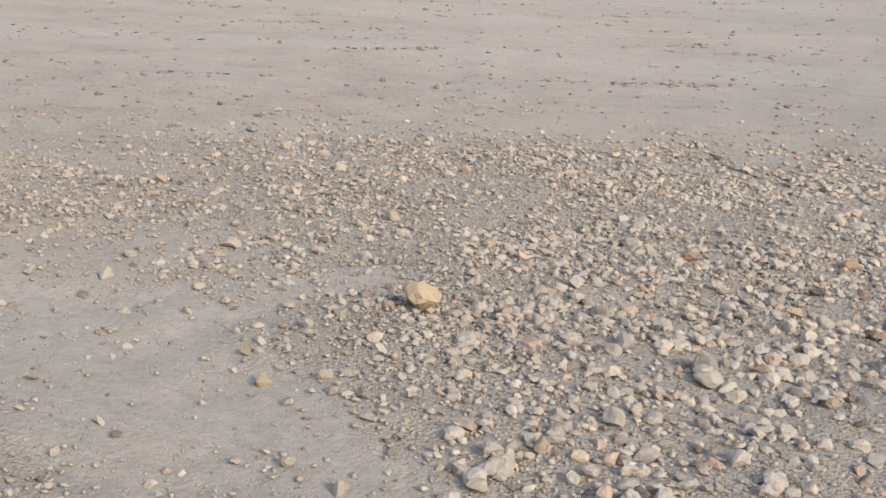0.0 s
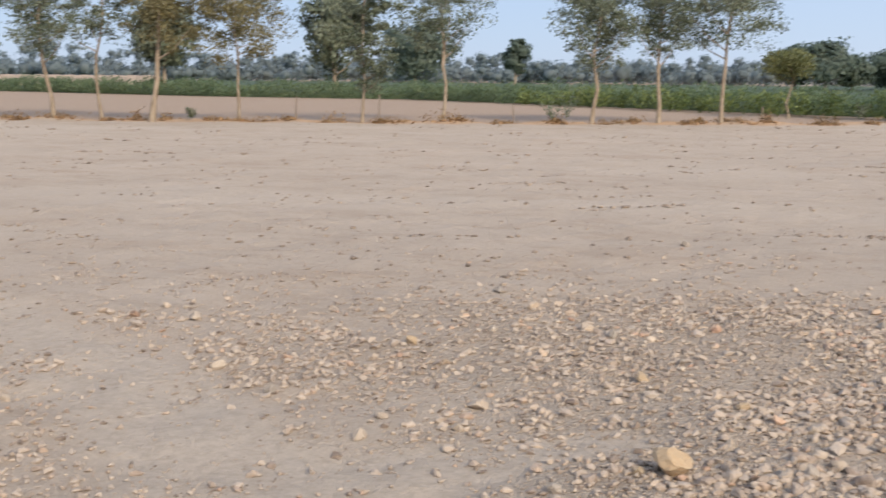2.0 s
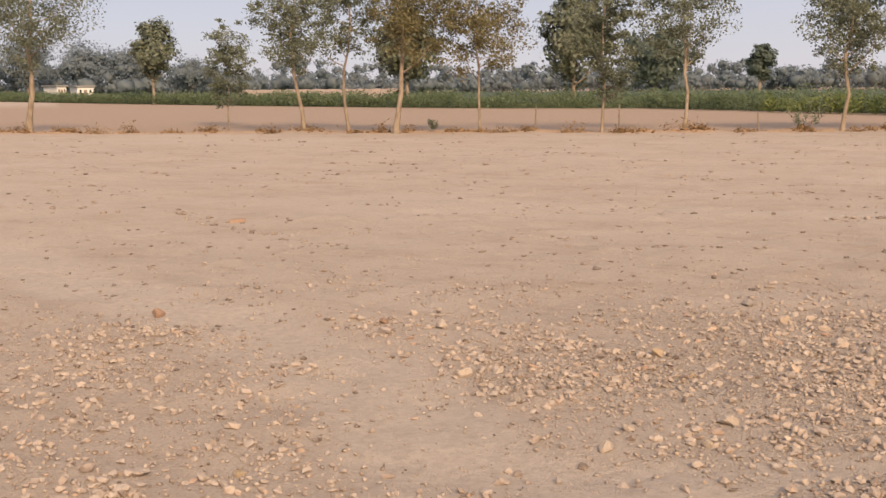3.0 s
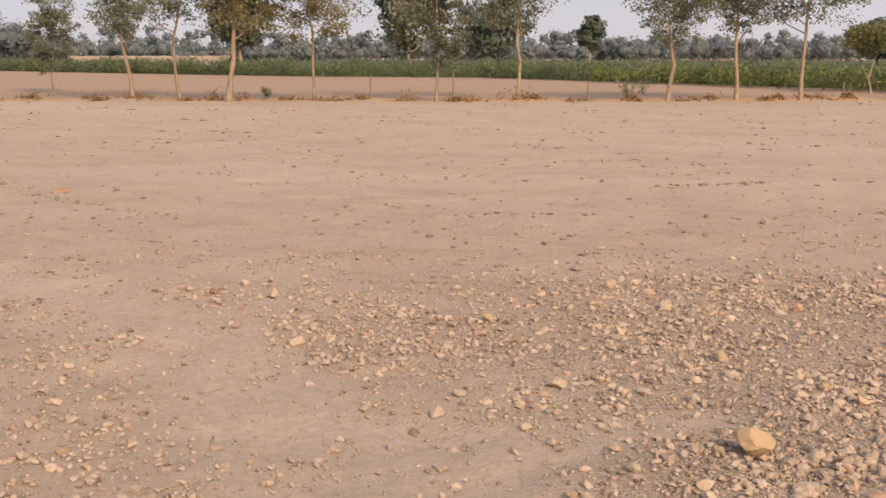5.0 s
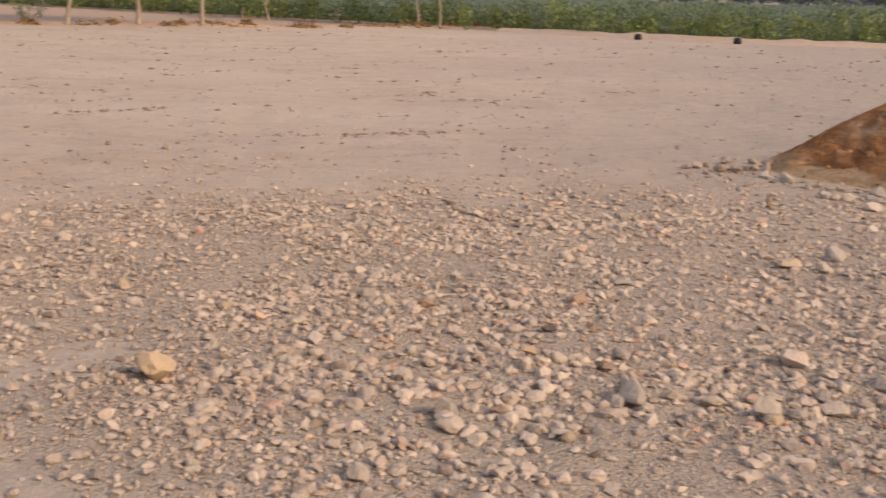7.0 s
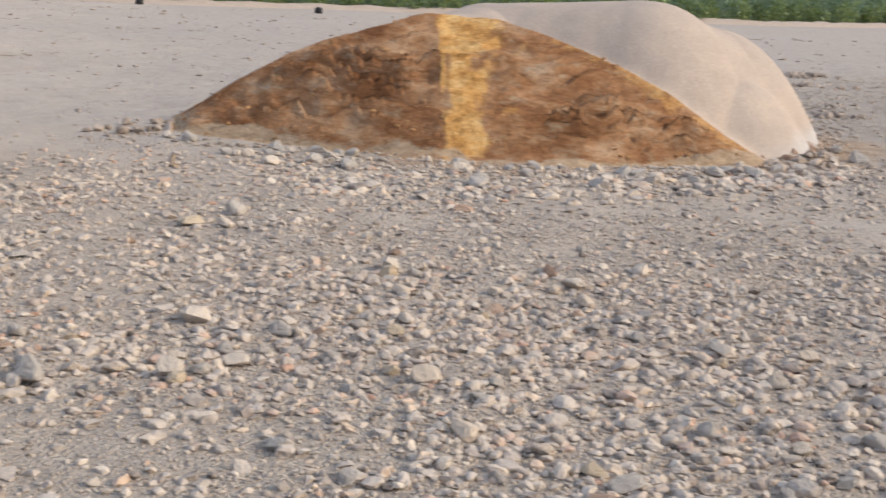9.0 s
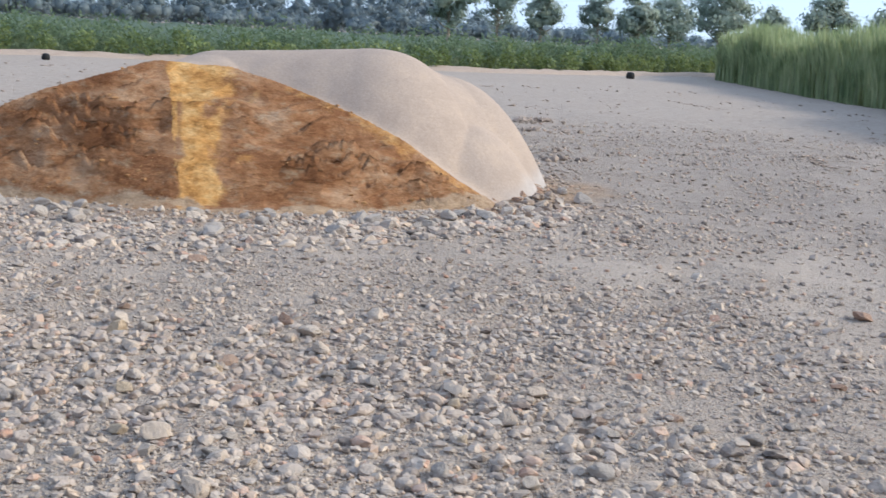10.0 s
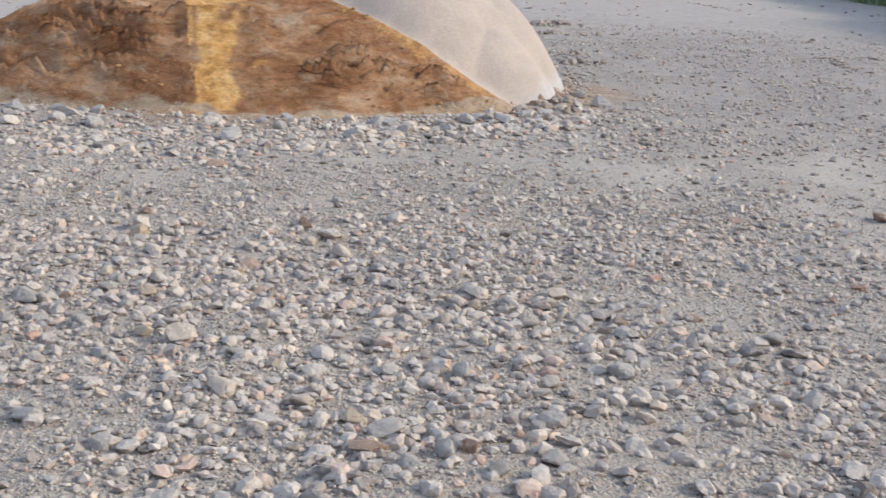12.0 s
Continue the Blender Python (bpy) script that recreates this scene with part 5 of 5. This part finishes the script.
def build_brush():
    """Dry brush and torn clods along the ridge, and a few green seedlings."""
    r = np.random.default_rng(33)
    dry, green, cx, cy = [], [], [], []
    for k in range(44):
        x = -33 + 48 * (k + 0.9 * r.random()) / 44
        y = line_y(x) - 0.7 + 0.8 * r.random()
        wide, high = 0.28 + 0.75 * r.random() ** 2, 0.16 + 0.28 * r.random() ** 2
        q = r.normal(size=(110, 3)) * np.array([wide * 0.4, 0.15, high * 0.35])
        q[:, 2] = np.abs(q[:, 2]) + zg(x, y)
        dry.append(q + np.array([x, y, 0]))
        n = int(12 + 26 * r.random())
        cx.append(x + r.normal(0, wide * 0.5, n))
        cy.append(y + r.normal(0, 0.25, n))
    # seedling bushes: thin stems that spread from the root, leafy towards their ends
    for x, tall, wide in ((-4.35, 1.25, 0.75), (-16.4, 0.42, 0.22), (5.2, 0.7, 0.35), (-4.75, 0.6, 0.6)):
        for _ in range(16):
            a, out, up = 6.28 * r.random(), wide * (0.2 + 0.8 * r.random()), tall * (0.45 + 0.55 * r.random())
            u = 0.25 + 0.75 * r.random((16, 1)) ** 0.8
            q = u * np.array([out * math.cos(a), out * math.sin(a), 0.0]) + np.array([0, 0, 1.0]) * up * u ** 0.8 + r.normal(0, 0.025, (16, 3))
            green.append(q + np.array([x, line_y(x) - 0.2, zg(x, line_y(x))]))
    v, f = leaf_arrays(np.concatenate(dry), 0.13, 0.035, r)
    tagged(new("dry_brush", mesh_from("dry_brush", v, f, DRY_BRUSH)), "low clumps of dry brown brush on ridge", "brush", kind="stuff")
    v, f = leaf_arrays(np.concatenate(green), 0.10, 0.03, r)
    tagged(new("seedlings", mesh_from("seedlings", v, f, LEAF_OLIVE)), "small green seedling bushes on the ridge", "bushes", kind="stuff")
    cx, cy = np.concatenate(cx), np.concatenate(cy)
    size = 0.05 + 0.14 * r.random(len(cx)) ** 2
    tagged(new("ridge_clods", scatter_mesh("ridge_clods", cx, cy, size, BALL1, RIDGE_CLOD, r, 0.25, 0.7)), "torn orange-brown clods along the ridge", "clods", kind="stuff")


build_brush()


def stake(x, y, high, lean):
    r = np.random.default_rng(int(abs(x) * 100))
    v, f = tube([(0, 0, -0.1), (lean * 0.3, 0, high * 0.5), (lean, 0.02, high)], [0.028, 0.026, 0.022], 6)
    ob = new("stake", mesh_from("stake", v, f, DRY_WOOD, False))
    ob.location = (x, y, zg(x, y))
    return tagged(ob, "thin weathered wooden stake stuck in ridge", "stake", "stakes along the ridge")


for x, h, ln in ((-13.1, 0.75, 0.02), (-10.4, 0.9, 0.0), (-6.1, 0.62, -0.03), (1.9, 0.5, 0.02)):
    stake(x, line_y(x) + 0.1, h, ln)


def tub(x, y, size):
    """A squat black rounded container, body and domed lid."""
    thing = tagged(new("plastic_tub"), "squat black plastic tub at the plot's edge", "tub", "tubs along the plot edge")
    thing.location = (x, y, zg(x, y) - 0.01)
    for name, prof in (("body", [(0.38, 0.0), (0.48, 0.12), (0.5, 0.34), (0.45, 0.54)]), ("lid", [(0.45, 0.54), (0.47, 0.57), (0.40, 0.68), (0.24, 0.77), (0.0, 0.80)])):
        n = 18
        v = [(size * a * math.cos(6.2832 * k / n), size * a * math.sin(6.2832 * k / n), size * b) for a, b in prof for k in range(n)]
        f = [(i * n + k, i * n + (k + 1) % n, (i + 1) * n + (k + 1) % n, (i + 1) * n + k) for i in range(len(prof) - 1) for k in range(n)]
        part(name, mesh_from(name, v, f, BLACK_PLASTIC, False), thing)


for x, y, s in ((14.7, 39.3, 0.26), (17.5, 37.7, 0.27), (21.8, 33.8, 0.26), (44.6, 26.9, 0.36)):
    tub(x, y, s)


def farm_house(a, d, wide, high, seed):
    """Small plastered house far off: walls, flat roof slab, door and windows."""
    house = tagged(new("farm_house"), "small pale plastered farm house with flat roof", "house", "far farm houses")
    house.matrix_world = Matrix.Translation((d * math.sin(radians(a)), d * math.cos(radians(a)), 0)) @ Matrix.Rotation(-radians(a) + 0.2 * seed, 4, "Z")
    w = wide / 2
    part("wall", bm_mesh("wall", box_bm(bmesh.new(), (-w, 0, -0.1), (w, 5, high)), PLASTER), house)
    part("roof", bm_mesh("roof", box_bm(bmesh.new(), (-w - 0.25, -0.25, high), (w + 0.25, 5.25, high + 0.22), 0.03), ROOFING), house)
    part("door", bm_mesh("door", box_bm(bmesh.new(), (-0.2 * w, -0.06, 0), (0.2 * w, -0.004, 0.78 * high), 0.01), DRY_WOOD), house)
    for k in (-1, 1):
        part("window", bm_mesh("window", box_bm(bmesh.new(), (k * w * 0.6 - 0.12 * w, -0.05, 0.55 * high), (k * w * 0.6 + 0.12 * w, -0.004, 0.8 * high), 0.01), GLASS_DARK), house)


farm_house(-38.9, 185, 2.3, 1.85, 1)
farm_house(-39.9, 190, 1.4, 1.95, 2)


def build_bank():
    """Pale earth bank showing over the crop far off."""
    n = 40
    v, f = [], []
    for k in range(n + 1):
        x = -66 + 16.5 * k / n
        y = 106 + 0.06 * (x + 66)
        h = 1.28 + 0.05 * math.sin(k * 1.7)
        v += [(x, y - 2.4, -0.1), (x, y - 0.6, h), (x, y + 0.6, h), (x, y + 2.4, -0.1)]
    for k in range(n):
        for j in range(3):
            f.append((4 * k + j, 4 * k + 4 + j, 4 * k + 5 + j, 4 * k + 1 + j))
    tagged(new("earth_bank", mesh_from("earth_bank", v, f, SAND_DRY, False)), "pale earth bank beyond the crop", "bank", kind="structure")


build_bank()


def build_plot_bank():
    """Low pale earth bank along the plot's edge, before the crop."""
    line = np.array(rounded(BANK_LINE, 24)) * 1.025
    way = np.gradient(line, axis=0)
    side = np.stack([way[:, 1], -way[:, 0]], -1)
    side /= np.linalg.norm(side, axis=1)[:, None]
    v, profile = [], ((-0.7, -0.05), (-0.4, 0.09), (-0.1, 0.16), (0.15, 0.15), (0.45, 0.06), (0.7, -0.05))
    for (x, y), (sx, sy) in zip(line, side):
        for off, high in profile:
            px, py = x + sx * off, y + sy * off
            v.append((px, py, zg(px, py) + high * (1 + 0.5 * float(fbm(np.array([px]), np.array([py]), 0.8, 3)[0]))))
    k = len(profile)
    f = [(i * k + j, (i + 1) * k + j, (i + 1) * k + j + 1, i * k + j + 1) for i in range(len(line) - 1) for j in range(k - 1)]
    tagged(new("earth_bank", mesh_from("earth_bank", v, f, SAND_DRY, False)), "low pale earth bank along the plot's edge", "bank", kind="structure")


build_plot_bank()
